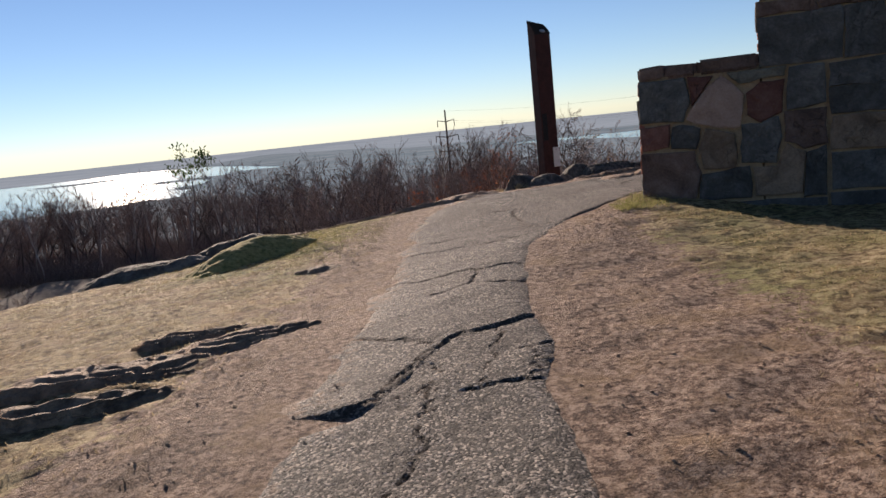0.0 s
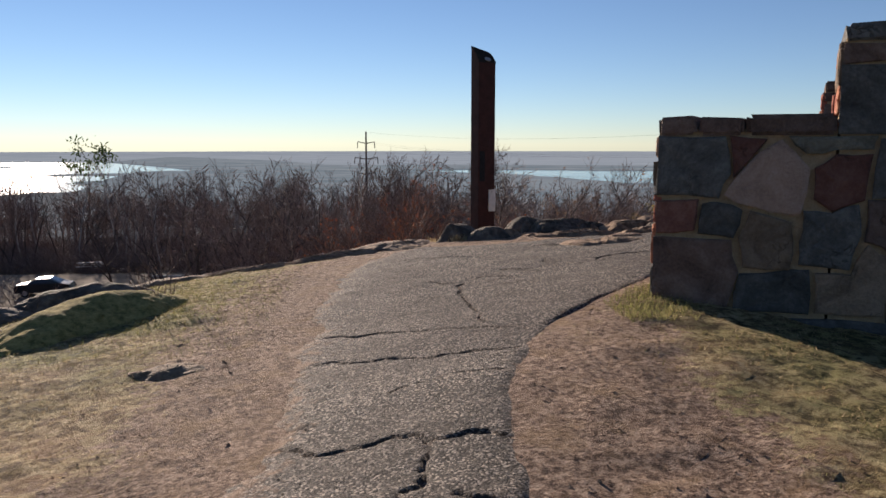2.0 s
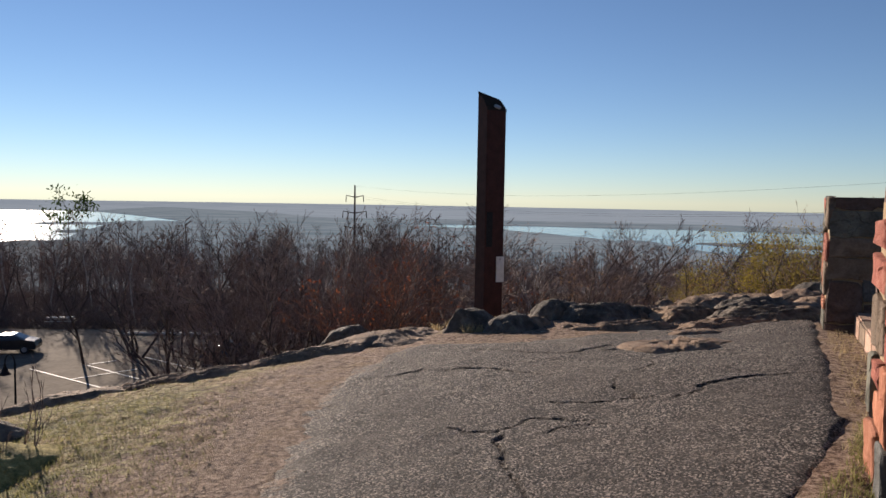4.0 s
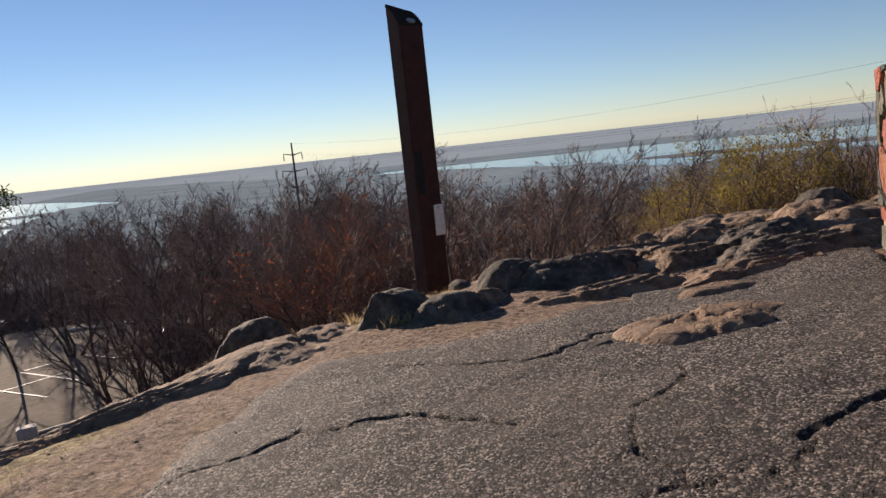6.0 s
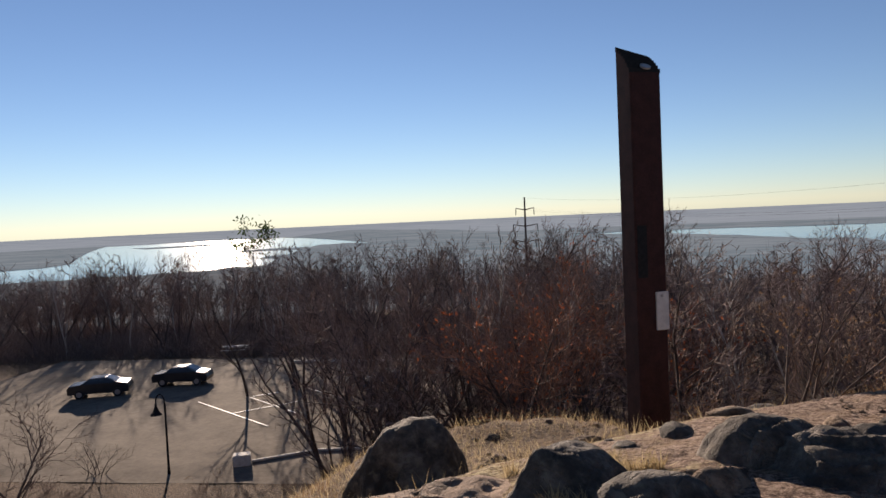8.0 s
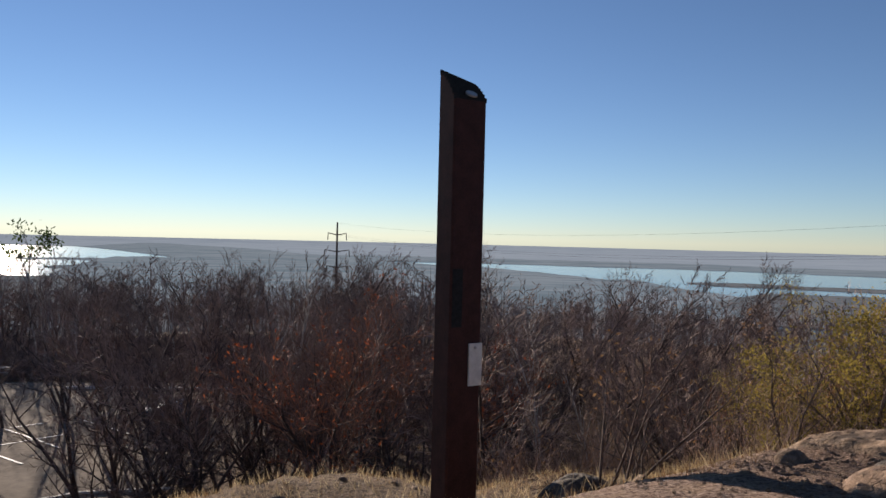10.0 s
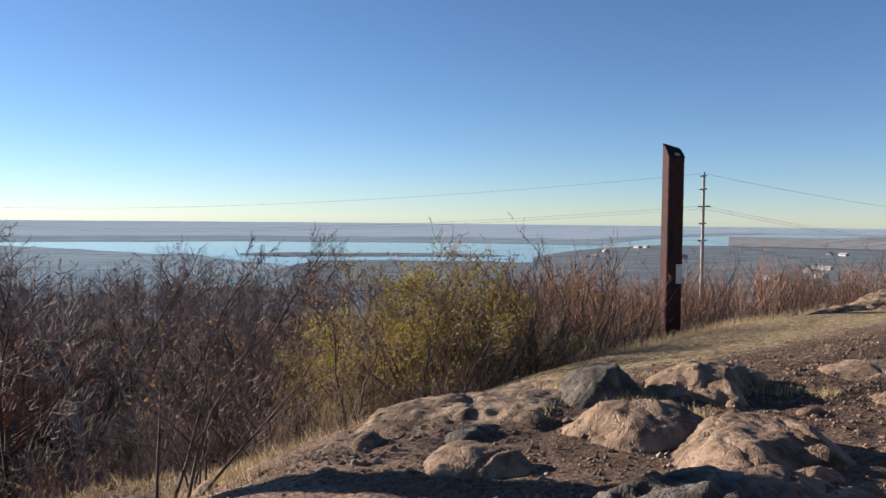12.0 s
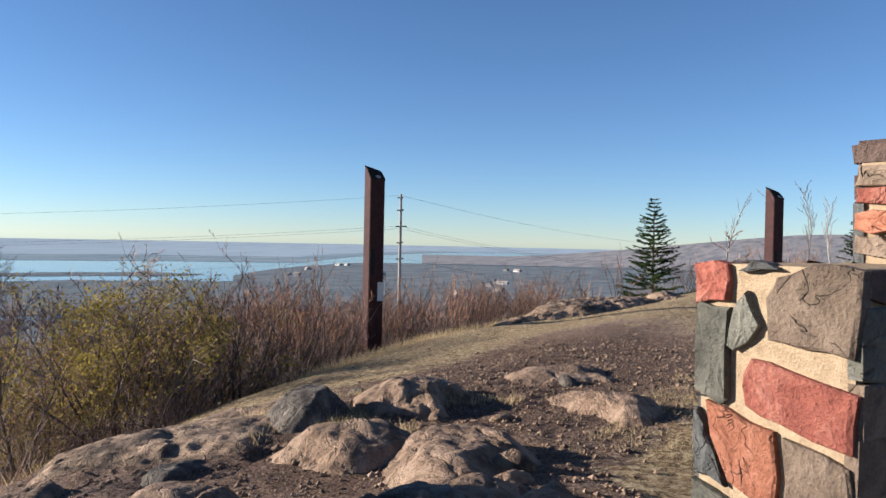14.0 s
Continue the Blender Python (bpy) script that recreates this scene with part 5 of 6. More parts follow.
for x, y, s, k in ((-9.7, 42.5, 0.8, "multi"), (-13.5, 43.5, 0.85, "bare2"), (-15.5, 41.0, 0.75, "multi"), (-19, 44, 0.85, "multi"), (-18, 40, 0.6, "bare"), (-11.5, 45, 0.95, "bare"), (-4.5, 44.5, 0.95, "bare"), (-14.6, 65.3, 1.05, "bare2"), (-23, 42, 0.62, "bare"), (-26, 40, 0.6, "multi"), (-8, 40, 0.6, "bare"), (-12, 39, 0.55, "bare"), (-6, 43, 0.75, "multi"), (-16.5, 45, 0.8, "bare"), (-21, 45.5, 0.8, "bare2"), (-2.5, 42.5, 0.8, "multi"), (-24, 45, 0.75, "multi"), (-18, 65.5, 1.0, "multi"), (-21, 63.5, 0.95, "bare")):
    places.append((k, x, y, s, pr.uniform(0, 360)))
for i in range(46):
    places.append(("brush", pr.uniform(4.5, 13), pr.uniform(28, 40), pr.uniform(0.7, 1.15), pr.uniform(0, 360)))
for i in range(12):
    x = pr.uniform(6.5, 12)
    places.append(("brush", x, float(np.interp(x, EDGE_X, EDGE_Y)) + pr.uniform(1.0, 3.4), pr.uniform(0.35, 0.65), pr.uniform(0, 360)))
for i in range(52):
    places.append((pr.choice(("brush", "brush", "thicket2")), pr.uniform(-7, 9), pr.uniform(29.2, 35), pr.uniform(0.5, 0.95), pr.uniform(0, 360)))
# brush down the slope between the columns
for i in range(120):
    x = pr.uniform(-14, 16)
    y = float(np.interp(x, EDGE_X, EDGE_Y)) + pr.uniform(6, 24)
    if -4 < x < 9 and y < 31 or (x < -6 and y > 40):
        continue
    places.append((pr.choice(("brush", "brush", "brush", "thicket2")) if x < 5 else pr.choice(("brush", "thicket", "thicket2")), x, y, pr.uniform(0.45, 0.8) if x < 5 else pr.uniform(0.7, 1.1), pr.uniform(0, 360)))
for i in range(40):
    x = pr.uniform(24, 56)
    y = float(np.interp(x, EDGE_X, EDGE_Y)) + pr.uniform(4, 16)
    places.append((pr.choice(("brush", "thicket", "thicket2")), x, y, pr.uniform(0.8, 1.1), pr.uniform(0, 360)))
for i in range(34):
    places.append((pr.choice(("thicket", "thicket2", "brush")), pr.uniform(38, 54), pr.uniform(14, 25), pr.uniform(0.5, 0.85), pr.uniform(0, 360)))
for i in range(60):
    places.append(("brush", pr.uniform(-25, -7), pr.uniform(38, 46), pr.uniform(0.35, 0.6), pr.uniform(0, 360)))
for i in range(28):
    places.append((pr.choice(("bare", "bare2", "multi")), pr.uniform(-9, 12), pr.uniform(47, 64), pr.uniform(0.8, 1.08), pr.uniform(0, 360)))
# woods on the slope by the car park and beyond it
for i in range(90):
    x, y = pr.uniform(-13, 36), pr.uniform(37, 76)
    if x < -5 and y > 45 or abs(x + 3) < 0.5:
        continue
    places.append((pr.choice(("bare", "bare2", "bare", "birch", "multi")), x, y, pr.uniform(0.65, 1.0), pr.uniform(0, 360)))
for i in range(120):
    x = pr.uniform(-82, 4)
    places.append((pr.choice(("bare", "bare2", "bare", "birch")), x, pr.uniform(80, 106), pr.uniform(0.8, 1.15), pr.uniform(0, 360)))
for i in range(40):
    x = pr.uniform(-36, -10)
    places.append((pr.choice(("bare", "multi", "bare")), x, float(np.interp(x, EDGE_X, EDGE_Y)) + pr.uniform(16, 30), pr.uniform(0.5, 0.72), pr.uniform(0, 360)))
for i in range(30):
    places.append((pr.choice(("bare2", "multi", "bare")), pr.uniform(-75, -40), pr.uniform(20, 70), pr.uniform(0.7, 1.0), pr.uniform(0, 360)))
for x, y, s in ((44, 20.5, 0.5), (47, 24.5, 0.5), (49, 18.5, 0.55), (46, 17.0, 0.55), (43, 15.5, 0.45)):
    places.append(("birch", x, y, s, pr.uniform(0, 360)))
scatter_plants(kinds, places)

# far woods, past counting
fv, ff = [], []


def slim_tree(seed, height):
    """A far tree: tapered trunk, limbs and single thin twigs."""
    r = random.Random(seed)
    v, f = [], []
    lean = Vector((r.uniform(-0.08, 0.08), r.uniform(-0.08, 0.08), 1))
    for stem in range(1 + seed % 2):
        way = lean + Vector((r.uniform(-0.15, 0.15), r.uniform(-0.15, 0.15), 0)) * stem
        cone(v, f, Vector((0, 0, -0.5)), way * height, height * 0.012)
        for k in range(11 - 3 * (seed % 2)):
            t = 0.2 + 0.75 * (k + r.random()) / 11
            a, ln = r.uniform(0, 6.283), height * 0.42 * (1.15 - t) * r.uniform(0.6, 1.2)
            p = way * height * t
            d = Vector((math.cos(a), math.sin(a), r.uniform(0.3, 1.2))).normalized()
            cone(v, f, p, p + d * ln, height * 0.005)
            for _ in range(9):
                q = p + d * ln * r.uniform(0.15, 1.0)
                e = (d + Vector((r.uniform(-1, 1), r.uniform(-1, 1), r.uniform(-0.4, 1)))).normalized()
                w = e.orthogonal().normalized() * height * 0.004
                b = len(v)
                v.extend((q - w, q + w, q + e * ln * r.uniform(0.25, 0.6)))
                f.append((b, b + 1, b + 2))
    return np.array([tuple(p) for p in v]), np.array(f)


packs = [slim_tree(90 + i, 9.5) for i in range(7)]
count = 0
woods_v, woods_f = [], []
for i in range(1500):
    a = pr.uniform(-62, 86)
    d = 66 + 200 * pr.random() ** 1.4 if a > 2 else 92 + 170 * pr.random() ** 1.5
    x, y = d * math.sin(radians(a)), 14 + d * math.cos(radians(a))
    if a > 48 and d < 48:
        continue
    v, f = packs[i % 7]
    w, s = pr.uniform(0, 6.28), pr.uniform(0.55, 1.2) * (1.0 if a < 10 else 0.85)
    c, k = math.cos(w) * s, math.sin(w) * s
    q = np.stack([v[:, 0] * c - v[:, 1] * k + x, v[:, 0] * k + v[:, 1] * c + y, v[:, 2] * s + z_at(x, y)], 1)
    woods_v.append(q)
    woods_f.append(f + count)
    count += len(q)
tagged(data_part("far_woods", np.concatenate(woods_v).tolist(), np.concatenate(woods_f).tolist(), TWIG), "dense leafless brown woods below the hill", "woods", kind="stuff")

# ---- conifers ----


def conifer(name, label, x, y, height, radius, seed, bare=0.0, whorls=22, sink=0.3, coarse=1.0):
    r = random.Random(seed)
    top = empty(name, pose(x, y, z_at(x, y) - sink), label, "tree")
    v, f = [], []
    tube(v, f, [Vector((0, 0, height * t)) for t in (0, 0.3, 0.6, 0.85, 1)], [height * 0.018 * (1.02 - t) for t in (0, 0.3, 0.6, 0.85, 1)], 6)
    nv, nf = [], []
    for i in range(whorls):
        t = bare + (1 - bare) * (i / whorls) ** 0.9
        z = height * t
        for k in range(10):
            a = r.uniform(0, 2 * math.pi)
            ln = radius * (1 - t) ** 0.85 * r.uniform(0.65, 1.15) + 0.12
            way = Vector((math.cos(a), math.sin(a), r.uniform(-0.1, 0.25)))
            pts = [Vector((0, 0, z)), Vector((0, 0, z)) + way * ln * 0.55, Vector((0, 0, z)) + way * ln + Vector((0, 0, 0.12 * ln))]
            tube(v, f, pts, [0.02, 0.012, 0.005], 3)
            for j in range(max(14, int(ln / coarse * 60))):
                s = r.uniform(0.15, 1.0)
                p = pts[0].lerp(pts[1], s / 0.55) if s < 0.55 else pts[1].lerp(pts[2], (s - 0.55) / 0.45)
                side = Vector((-way.y, way.x, 0)) * r.uniform(-1, 1) + Vector((0, 0, r.uniform(-0.5, 0.35))) + way * 0.5
                e = p + side.normalized() * coarse * r.uniform(0.1, 0.26) * (0.5 + 0.5 * (1 - t))
                w = Vector((r.uniform(-1, 1), r.uniform(-1, 1), r.uniform(-1, 1))).normalized() * 0.032 * coarse
                b = len(nv)
                nv.extend((p - w, p + w, e))
                nf.append((b, b + 1, b + 2))
    data_part("trunk", v, f, BARK, top)
    data_part("crown", nv, nf, NEEDLE, top, "dark green needles")
    return top


conifer("spruce", "young dark green spruce on the crest", 42.0, 23.9, 5.6, 1.75, 4, 0.02, 24, 0.2)
conifer("spruce", "dark green spruce behind bare saplings", 47.5, 14.0, 5.2, 1.7, 9, 0.05, 20)
pine = plant("pine", "lone pine with open uneven crown above the woods", TREE, 64, 16.8, 1.0, (9, 5), 1, BARK, TWIG, NEEDLE, each=12, size=0.3, share=0.85, scatter=0.55, lean=0.05, start=0.5, thick=0.014, reach=0.5, slim=0.05, up=0.1)
pine.matrix_world = pose(-49.9, 132.3, z_at(-49.9, 132.3) - 0.2)

# ---- power lines ----
pylon = empty("power_pole", pose(-3.5, 145.1, -14), "tall dark lattice-armed power pole above the woods", "pole")
v, f = [], []
tube(v, f, [Vector((0, 0, 0)), Vector((0, 0, 18.1))], [0.26, 0.14], 8)
data_part("mast", v, f, BARK, pylon)
for z, w in ((15.9, 1.55), (13.0, 2.1), (10.2, 1.7)):
    v, f = [], []
    tube(v, f, [Vector((-w, 0, z + 0.35)), Vector((0, 0, z)), Vector((w, 0, z + 0.35))], [0.07, 0.1, 0.07], 5)
    arm = data_part("crossarm", v, f, BARK, pylon)
    for sx in (-1, 1):
        v, f = [], []
        tube(v, f, [Vector((sx * w, 0, z + 0.35)), Vector((sx * w * 1.04, 0, z - 0.85))], [0.07, 0.09], 5)
        data_part("insulator", v, f, BLACK, arm)
line_pole = empty("utility_pole", pose(53.3, 46.5, -10), "slender grey utility pole beyond the thicket", "pole")
v, f = [], []
tube(v, f, [Vector((0, 0, 0)), Vector((0, 0, 15.5))], [0.17, 0.10], 8)
data_part("mast", v, f, WOOD_GREY, line_pole)
for z, w in ((15.2, 0.0), (12.9, 0.6), (14.2, 0.1), (11.6, 0.1), (10.3, 0.2)):
    v, f = [], []
    tube(v, f, [Vector((-0.18 - w * 0.3, 0.2, z)), Vector((0.18 + w, -0.1, z + 0.05))], [0.05, 0.05], 6)
    data_part("insulator", v, f, BLACK, line_pole)
for name, z, far_l, far_r in (("power_line", 5.4, 4.0, 4.2), ("power_line", 2.95, 2.2, 0.2), ("power_line", 2.75, 1.9, 0.0), ("power_line", 0.4, -0.7, -4.0)):
    ob = cable(name, (53.3, 46.5, z), (-3.5, 145.1, far_l), 2.2, 0.009, BLACK)
    tagged(ob, "thin dark power line across the valley", "cable", "power lines")
    ob = cable(name, (53.3, 46.5, z), (150, 20, far_r), 3.0, 0.010, BLACK)
    tagged(ob, "thin dark power line to the ridge", "cable", "power lines")

# ---- car park below ----
lot, _ = sheet("road", np.arange(-46, -3.9, 1.0), np.arange(46, 79, 1.0), lambda x, y: np.where(y < 47.5, land(x, y) + 0.02, np.maximum(land(x, y) + 0.05, -10.82)), LOT, lambda x, y: (x + (y - 46) * -0.1 < -9.5) | (y > 58))
tagged(lot, "pale sunlit asphalt car park below the hill", "car park", kind="structure")


def strip(name, ax, ay, bx, by, w, z, h, mat, label, category):
    bm = bmesh.new()
    ln = math.hypot(bx - ax, by - ay)
    box(bm, 0, ln, -w / 2, w / 2, 0, h, min(w, h) * 0.2)
    ob = part(name, bm, mat)
    ob.matrix_world = pose(ax, ay, z, 0, 0, math.degrees(math.atan2(by - ay, bx - ax)))
    return tagged(ob, label, category, kind="structure")


LZ = -10.805
for a in ((-24.0, 61.7, -16.4, 55.6), (-20.0, 58.6, -16.6, 61.6), (-20.6, 62.9, -15.6, 58.6), (-17.2, 65.6, -12.6, 61.6), (-20.5, 63.2, -19.0, 64.4)):
    strip("parking_line", *a, 0.12, LZ, 0.012, PALE_LINE, "white painted parking line", "marking")
strip("kerb", -22, 75.6, -6, 75.0, 0.35, LZ, 0.18, CONCRETE, "pale concrete kerb at the car park", "kerb")
strip("kerb", -14.6, 48.9, -11.6, 50.8, 0.2, LZ, 0.12, CONCRETE, "pale concrete kerb at the car park", "kerb")
strip("kerb", -11.6, 50.8, -7.5, 51.3, 0.2, LZ, 0.12, CONCRETE, "pale concrete kerb at the car park", "kerb")
bm = bmesh.new()
box(bm, -0.45, 0.45, -0.35, 0.35, -0.3, 0.55, 0.05)
ob = part("stone_post", bm, CONCRETE)
ob.matrix_world = pose(-15.0, 48.6, LZ, 0, 0, 20)
tagged(ob, "squat pale stone post at the kerb", "post")


def bench(x, y, turn):
    b = empty("picnic_table", pose(x, y, LZ, 0, 0, turn), "pale wooden picnic table with benches", "table")
    for nm, y0, y1, z in (("tabletop", -0.4, 0.4, 0.74), ("bench_seat", -0.85, -0.58, 0.44), ("bench_seat", 0.58, 0.85, 0.44)):
        bm = bmesh.new()
        box(bm, -1.2, 1.2, y0, y1, z - 0.04, z, 0.008)
        part(nm, bm, CONCRETE, b)
    for sx in (-0.8, 0.8):
        bm = bmesh.new()
        box(bm, sx - 0.05, sx + 0.05, -0.7, 0.7, 0.36, 0.42)
        box(bm, sx - 0.05, sx + 0.05, -0.35, -0.27, 0, 0.7)
        box(bm, sx - 0.05, sx + 0.05, 0.27, 0.35, 0, 0.7)
        part("leg_frame", bm, WOOD_GREY, b)


bench(-29.5, 80.5, 10)


def car(x, y, turn, paint_mat, label):
    c = empty("car", pose(x, y, LZ, 0, 0, turn), label, "car", "parked cars")
    side = [(-2.15, 0.35), (-2.2, 0.75), (-2.05, 0.98), (-1.2, 1.05), (-0.6, 1.42), (0.5, 1.46), (1.35, 1.08), (2.05, 0.95), (2.2, 0.6), (2.12, 0.32)]
    bm = bmesh.new()
    rows = []
    for yy, k in ((-0.88, 1.0), (-0.7, 1.02), (0.7, 1.02), (0.88, 1.0)):
        rows.append([bm.verts.new((px, yy * (0.82 if pz > 1.1 else 1.0), pz * k)) for px, pz in side])
    for r0, r1 in zip(rows, rows[1:]):
        for i in range(len(side)):
            j = (i + 1) % len(side)
            bm.faces.new((r0[i], r0[j], r1[j], r1[i]))
    bm.faces.new(rows[0][::-1])
    bm.faces.new(rows[-1])
    bmesh.ops.recalc_face_normals(bm, faces=bm.faces)
    body = part("body", bm, paint_mat, c, "", False)
    for nm, pts in (("windscreen", ((-1.12, 1.07), (-0.62, 1.40))), ("rear_window", ((1.28, 1.12), (0.58, 1.44)))):
        d = -0.02 if pts[0][0] < 0 else 0.02
        data_part(nm, [(pts[0][0] + d, -0.66, pts[0][1] + 0.02), (pts[0][0] + d, 0.66, pts[0][1] + 0.02), (pts[1][0] + d, 0.58, pts[1][1] + 0.03), (pts[1][0] + d, -0.58, pts[1][1] + 0.03)], [(0, 1, 2, 3)], GLASS, body)
    for sy in (-1, 1):
        data_part("side_window", [(-0.95, sy * 0.86, 1.08), (1.1, sy * 0.86, 1.1), (0.5, sy * 0.745, 1.4), (-0.55, sy * 0.745, 1.38)], [(0, 1, 2, 3)], GLASS, body)
        for px in (-1.35, 1.35):
            bm = bmesh.new()
            cylinder(bm, 0.33, 0.33, -0.11, 0.11, 20)
            bmesh.ops.rotate(bm, matrix=Matrix.Rotation(radians(90), 3, "X"), verts=bm.verts)
            bmesh.ops.translate(bm, vec=(px, sy * 0.80, 0.33), verts=bm.verts)
            wheel = part("wheel", bm, TYRE, c)
            bm = bmesh.new()
            cylinder(bm, 0.2, 0.2, -0.012, 0.012, 14)
            bmesh.ops.rotate(bm, matrix=Matrix.Rotation(radians(90), 3, "X"), verts=bm.verts)
            bmesh.ops.translate(bm, vec=(px, sy * 0.915, 0.33), verts=bm.verts)
            part("rim", bm, RIM, wheel)


car(-28.2, 67.6, 8, CAR_DARK, "dark hatchback parked in the sunlit car park")
car(-33.0, 64.0, 20, CAR_DARK, "dark car parked near the trees")
car(-10.6, 64.6, 5, CAR_BLUE, "blue-grey car parked behind bare trees")

lamp = empty("street_lamp", pose(-18.4, 47.3, z_at(-18.4, 47.3)), "black street lamp with bell-shaped hanging shade", "lamp")
LH = -6.75 - z_at(-18.4, 47.3)
v, f = [], []
tube(v, f, [Vector((0, 0, 0)), Vector((0, 0, 0.5)), Vector((0, 0, LH - 0.5))], [0.09, 0.06, 0.05], 10)
data_part("pole", v, f, BLACK, lamp)
v, f = [], []
tube(v, f, [Vector((0.0 - 0.25 * (1 - math.cos(t)), 0, LH - 0.5 + 0.5 * math.sin(t))) for t in np.linspace(0, math.pi, 10)], [0.035] * 10, 8)
data_part("arm", v, f, BLACK, lamp)
bm = bmesh.new()
for r0, r1, z0, z1 in ((0.06, 0.06, -0.15, 0.0), (0.16, 0.07, -0.4, -0.15), (0.3, 0.17, -0.58, -0.4)):
    cylinder(bm, r0, r1, LH - 0.5 + z0, LH - 0.5 + z1, 16, -0.5)
part("shade", bm, BLACK, lamp, "black bell-shaped shade")

# ---- grass, straw and pebbles ----
gr = np.random.RandomState(4)


def blades(name, n, x0, x1, y0, y1, test, h0, h1, w, mat, label, lean=0.6):
    x, y = gr.uniform(x0, x1, n), gr.uniform(y0, y1, n)
    ok = test(x, y)
    x, y = x[ok], y[ok]
    n = len(x)
    z = land(x, y) - 0.01
    a, h = gr.uniform(0, 6.283, n), gr.uniform(h0, h1, n)
    t = gr.uniform(0, 6.283, n)
    q = gr.uniform(0.1, lean, n) * h
    v = np.empty((n, 3, 3))
    v[:, 0] = np.stack([x - np.cos(a) * w, y - np.sin(a) * w, z], 1)
    v[:, 1] = np.stack([x + np.cos(a) * w, y + np.sin(a) * w, z], 1)
    v[:, 2] = np.stack([x + np.cos(t) * q, y + np.sin(t) * q, z + h], 1)
    f = np.arange(n * 3).reshape(n, 3)
    tagged(data_part(name, v.reshape(-1, 3).tolist(), f.tolist(), mat), label, "grass", kind="stuff")


def on_grass(x, y):
    clump = np.clip(0.55 + 1.3 * fbm(x * 3.5, y * 3.5, 2.2), 0.05, 1)
    return (gr.uniform(0, 1, len(x)) < (grass_share(x, y) * 1.1 - 0.02) * clump) & (beyond(x, y) < 2.5) & (paved(x, y) < -0.12)


blades("short_grass", 110000, 1.0, 7.0, 2.0, 11, on_grass, 0.01, 0.034, 0.0042, STRAW, "short dry straw-coloured grass", 2.4)
blades("short_grass", 42000, 1.6, 7.0, 2.0, 10.5, on_grass, 0.01, 0.034, 0.0042, GREEN_GRASS, "short faded green grass", 2.2)
blades("short_grass", 110000, -7, 0.5, 2.0, 17, on_grass, 0.01, 0.034, 0.0045, STRAW, "short dry straw-coloured grass", 2.4)
blades("short_grass", 90000, 5, 34, 15, 27, on_grass, 0.01, 0.05, 0.005, STRAW, "short dry straw-coloured grass", 1.4)
blades("short_grass", 40000, -4.2, -0.7, 9.4, 14.6, lambda x, y: np.exp(-((x + 2.1) / 1.1) ** 2 - ((y - 11.8) / 1.8) ** 2) > gr.uniform(0, 1, len(x)), 0.012, 0.045, 0.004, GREEN_GRASS, "green grass round the mossy hummock", 0.9)
blades("grass_tuft", 9000, 2.2, 3.4, 9.0, 11.2, lambda x, y: (np.abs((x - 2.63) * 0.869 - (y - 9.8) * 0.495) < 0.5 * gr.uniform(0, 1, len(x))) & (paved(x, y) < -0.03), 0.02, 0.08, 0.004, GREEN_GRASS, "green grass at the foot of the wall", 0.8)
blades("grass_tuft", 12000, 2.9, 6.2, 10.4, 15.2, lambda x, y: (np.abs((x - 2.63) * 0.869 - (y - 9.8) * 0.495 - 0.08) < 0.22) & (paved(x, y) < 0.02), 0.015, 0.07, 0.004, STRAW, "dry grass along the stone step", 0.9)
blades("dry_grass", 44000, -7, 14, 10, 36, lambda x, y: (beyond(x, y) > 1.4) & (beyond(x, y) < 9) & (fbm(x * 1.2, y * 1.2, 4.0) > gr.uniform(-0.9, 0.5, len(x))), 0.06, 0.3, 0.005, STRAW, "long dry grass on the slope", 1.0)
blades("dry_grass", 40000, 14, 40, 22, 30, lambda x, y: (beyond(x, y) > -0.3) & (beyond(x, y) < 3), 0.06, 0.28, 0.006, STRAW, "long dry grass along the crest", 0.9)
for n_, x0_, x1_, y0_, y1_, lo_, hi_ in ((60000, -16, 18, 12, 46, 4.5, 40), (50000, 12, 56, 22, 56, 2.5, 40), (40000, -80, 40, 40, 120, 6, 200), (80000, -82, 8, 78.5, 108, 6, 300)):
    blades("underbrush", n_, x0_, x1_, y0_, y1_, lambda x, y: (beyond(x, y) > lo_) & (beyond(x, y) < hi_) & ~((x < -4) & (x > -46) & (y > 40) & (y < 79)) & ~((x > -4) & (x < 9) & (y < 30)), 0.15 if y0_ < 70 else 0.5, 0.7 if y0_ < 70 else 2.6, 0.008 if y1_ < 60 else 0.018, TWIG_RED if x0_ > 0 else TWIG, "dense bare brown underbrush on the hillside", 2.6)
blades("grass_tuft", 13000, -3, 9, 19.5, 29.6, lambda x, y: (fbm(x * 1.1, y * 1.1, 3.0) > gr.uniform(-0.5, 0.6, len(x))) & (beyond(x, y) > 0.6), 0.04, 0.2, 0.006, STRAW, "tufts of dry grass on the shelf below the crest", 1.1)
blades("grass_tuft", 26000, -3, 8, 20.5, 29.3, lambda x, y: fbm(x * 1.4, y * 1.4, 6.0) > gr.uniform(-0.1, 0.7, len(x)), 0.03, 0.14, 0.005, LEAF_BROWN, "dry brown grass on the shelf below the crest", 1.2)
blades("grass_tuft", 6000, 1.2, 2.3, 16.4, 17.6, lambda x, y: fbm(x * 3, y * 3, 2.0) > 0.1, 0.05, 0.16, 0.005, STRAW, "dry yellow grass round a boulder", 0.9)
blades("grass_tuft", 14000, 8, 13, 14.8, 17.0, lambda x, y: fbm(x * 1.3, y * 1.3, 1.0) > gr.uniform(-0.2, 0.6, len(x)), 0.02, 0.09, 0.004, STRAW, "trodden straw patches near the wall", 1.5)
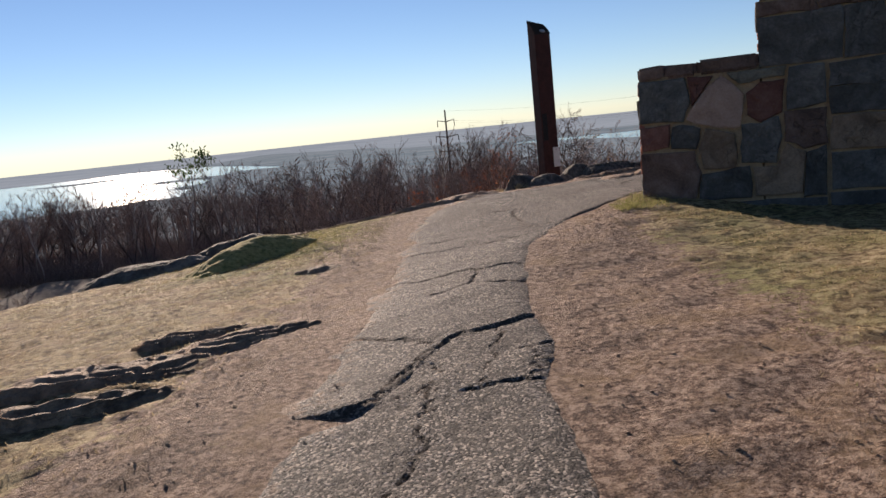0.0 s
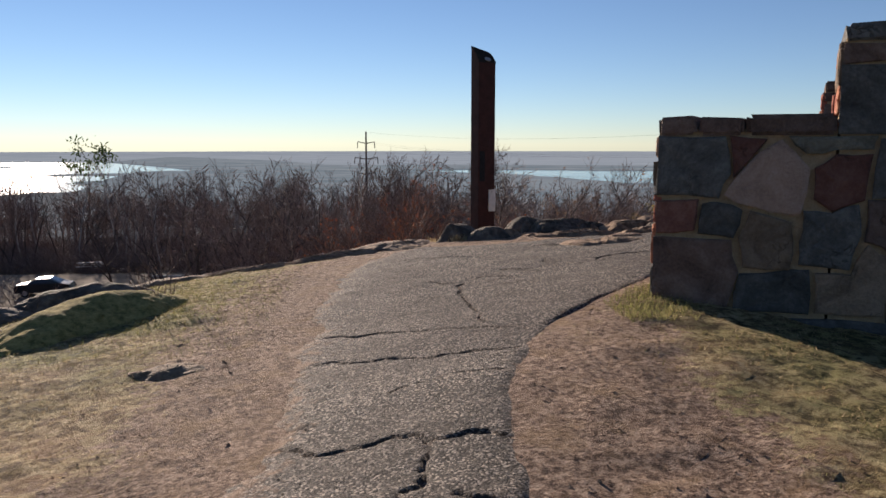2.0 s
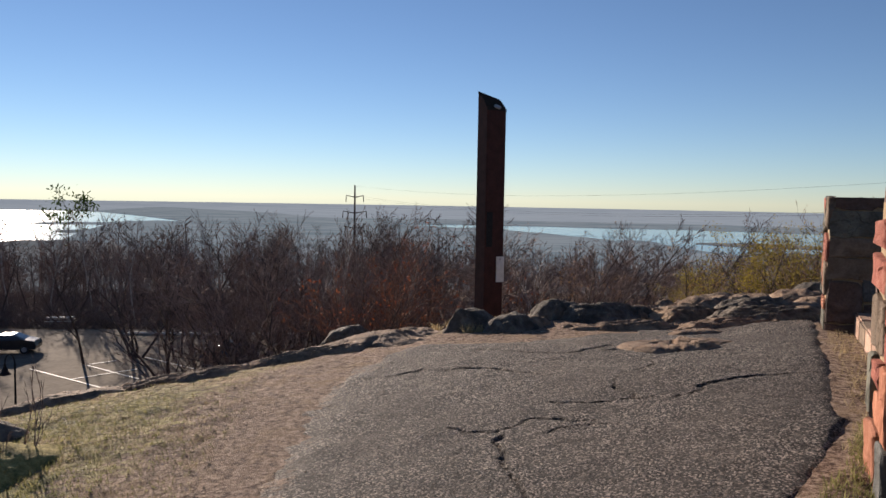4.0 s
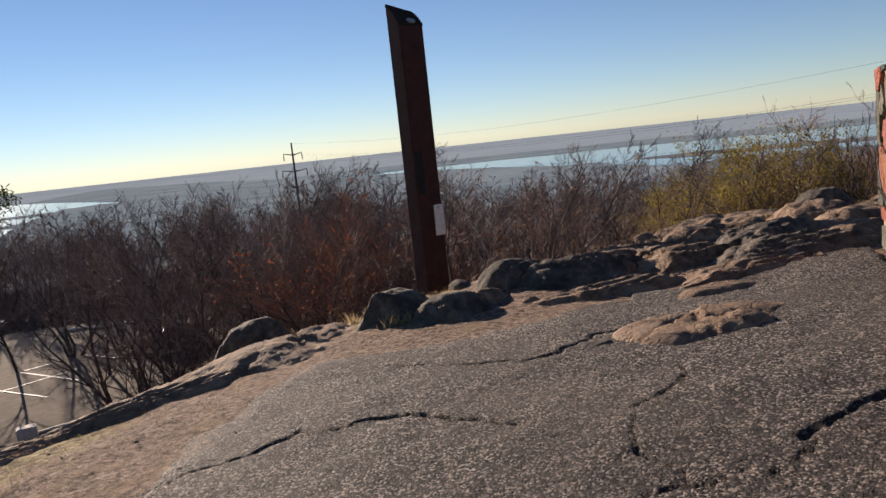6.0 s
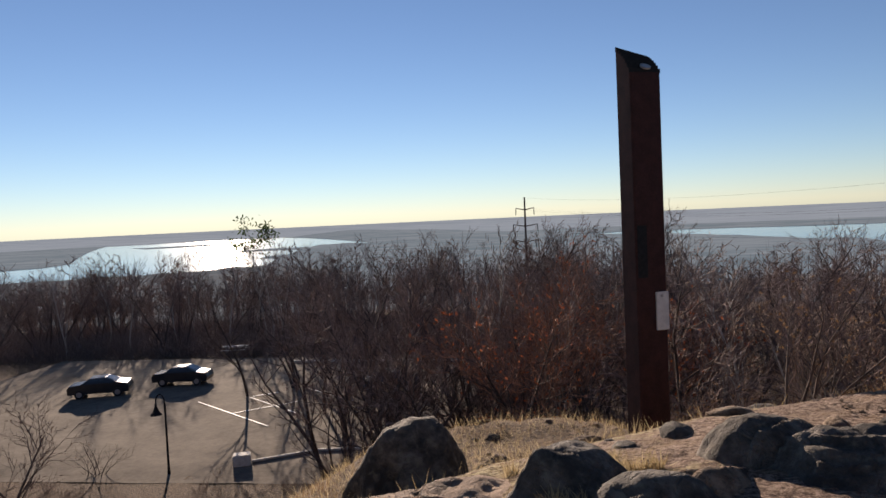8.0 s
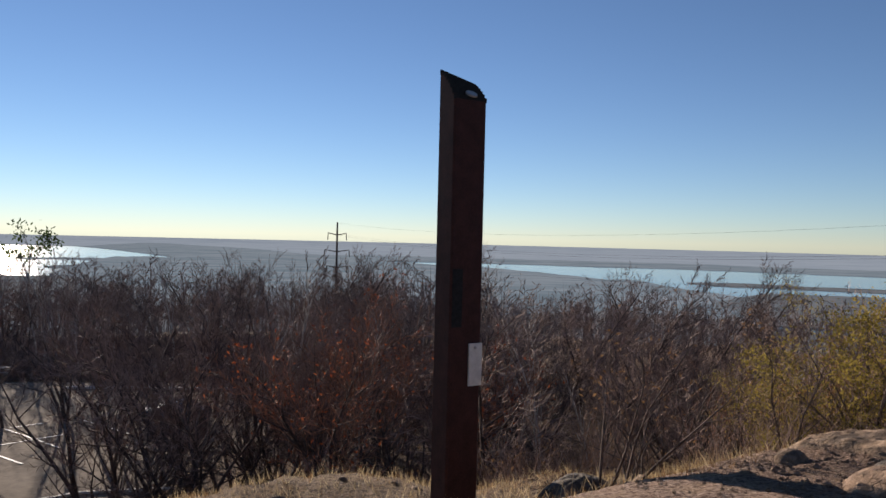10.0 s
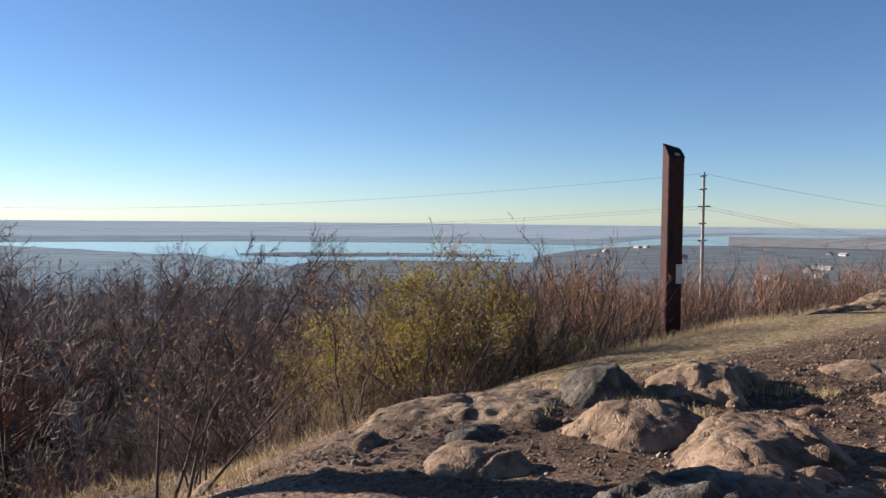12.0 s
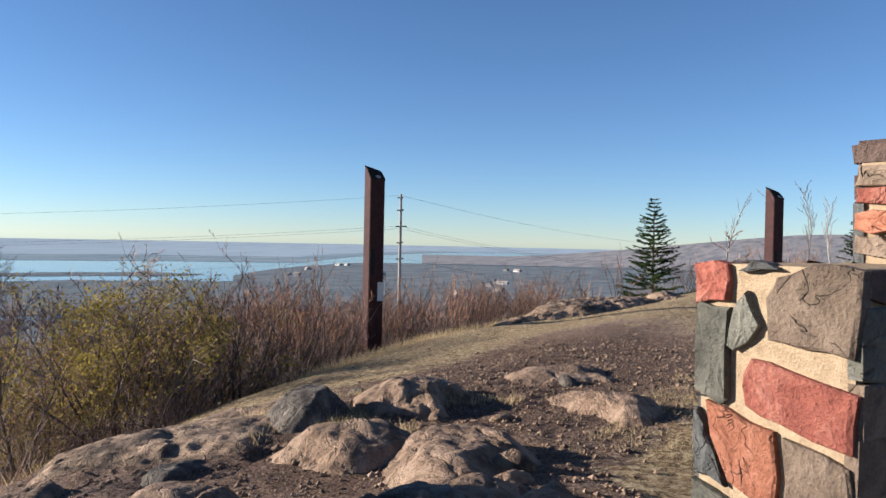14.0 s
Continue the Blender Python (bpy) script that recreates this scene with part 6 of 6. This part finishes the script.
blades("grass_tuft", 9000, 7.4, 10.4, 18.2, 21.2, lambda x, y: fbm(x * 2, y * 2, 2.0) > 0.05, 0.03, 0.15, 0.005, STRAW, "dry yellow grass between boulders", 0.9)


def pebbles(name, n, x0, x1, y0, y1, test, r0, r1, mat, label):
    x, y = gr.uniform(x0, x1, n), gr.uniform(y0, y1, n)
    ok = test(x, y)
    x, y = x[ok], y[ok]
    n = len(x)
    z = np.where(paved(x, y) > 0, path_height(x, y), land(x, y))
    r = r0 * (r1 / r0) ** (gr.uniform(0, 1, n) ** 2.5)
    shape = np.array([(1, 0, 0), (0, 1, 0), (-1, 0, 0), (0, -1, 0), (0, 0, 0.7), (0, 0, -0.7)], float)
    v = shape[None] * r[:, None, None] * gr.uniform(0.6, 1.4, (n, 6, 3)) + np.stack([x, y, z + r * 0.2], 1)[:, None]
    f = np.array([(0, 1, 4), (1, 2, 4), (2, 3, 4), (3, 0, 4), (1, 0, 5), (2, 1, 5), (3, 2, 5), (0, 3, 5)])
    f = f[None] + (np.arange(n) * 6)[:, None, None]
    tagged(data_part(name, v.reshape(-1, 3).tolist(), f.reshape(-1, 3).tolist(), mat), label, "gravel", kind="stuff")


pebbles("soil_clods", 12000, -3, 4.5, 2, 16, lambda x, y: (paved(x, y) < 0.05) & (gr.uniform(0, 1, len(x)) > grass_share(x, y)) & (fbm(x * 2, y * 2, 1.0) > gr.uniform(-0.5, 0.5, len(x))) & (beyond(x, y) < 0.5), 0.003, 0.010, GROUND_CLOD, "small reddish clods of soil")
pebbles("loose_gravel", 9000, -3, 4, 2, 16, lambda x, y: (paved(x, y) < 0.12) & (gr.uniform(0, 1, len(x)) > grass_share(x, y) + 0.2) & (beyond(x, y) < 0.5), 0.004, 0.014, ROCK, "loose gravel on bare soil")
pebbles("loose_gravel", 12000, -1.6, 1.2, 2, 15, lambda x, y: (np.abs(x - np.interp(y, PATH_LY, PATH_L) - 0.15) < 0.55 * np.abs(gr.normal(0, 0.6, len(x)))) & (beyond(x, y) < 0.3), 0.003, 0.009, ROCK_TAN, "crumbled asphalt and gravel along the path")
pebbles("loose_gravel", 3000, 5, 16, 15.5, 20.5, lambda x, y: (grass_share(x, y) < 0.4) & (beyond(x, y) < 0.5), 0.015, 0.045, ROCK_TAN, "pale loose stones on bare soil")
pebbles("loose_gravel", 18000, 4, 18, 15.5, 22, lambda x, y: (gr.uniform(0, 1, len(x)) > grass_share(x, y) + 0.2) & (beyond(x, y) < 0.5), 0.005, 0.032, ROCK, "loose gravel on bare soil")
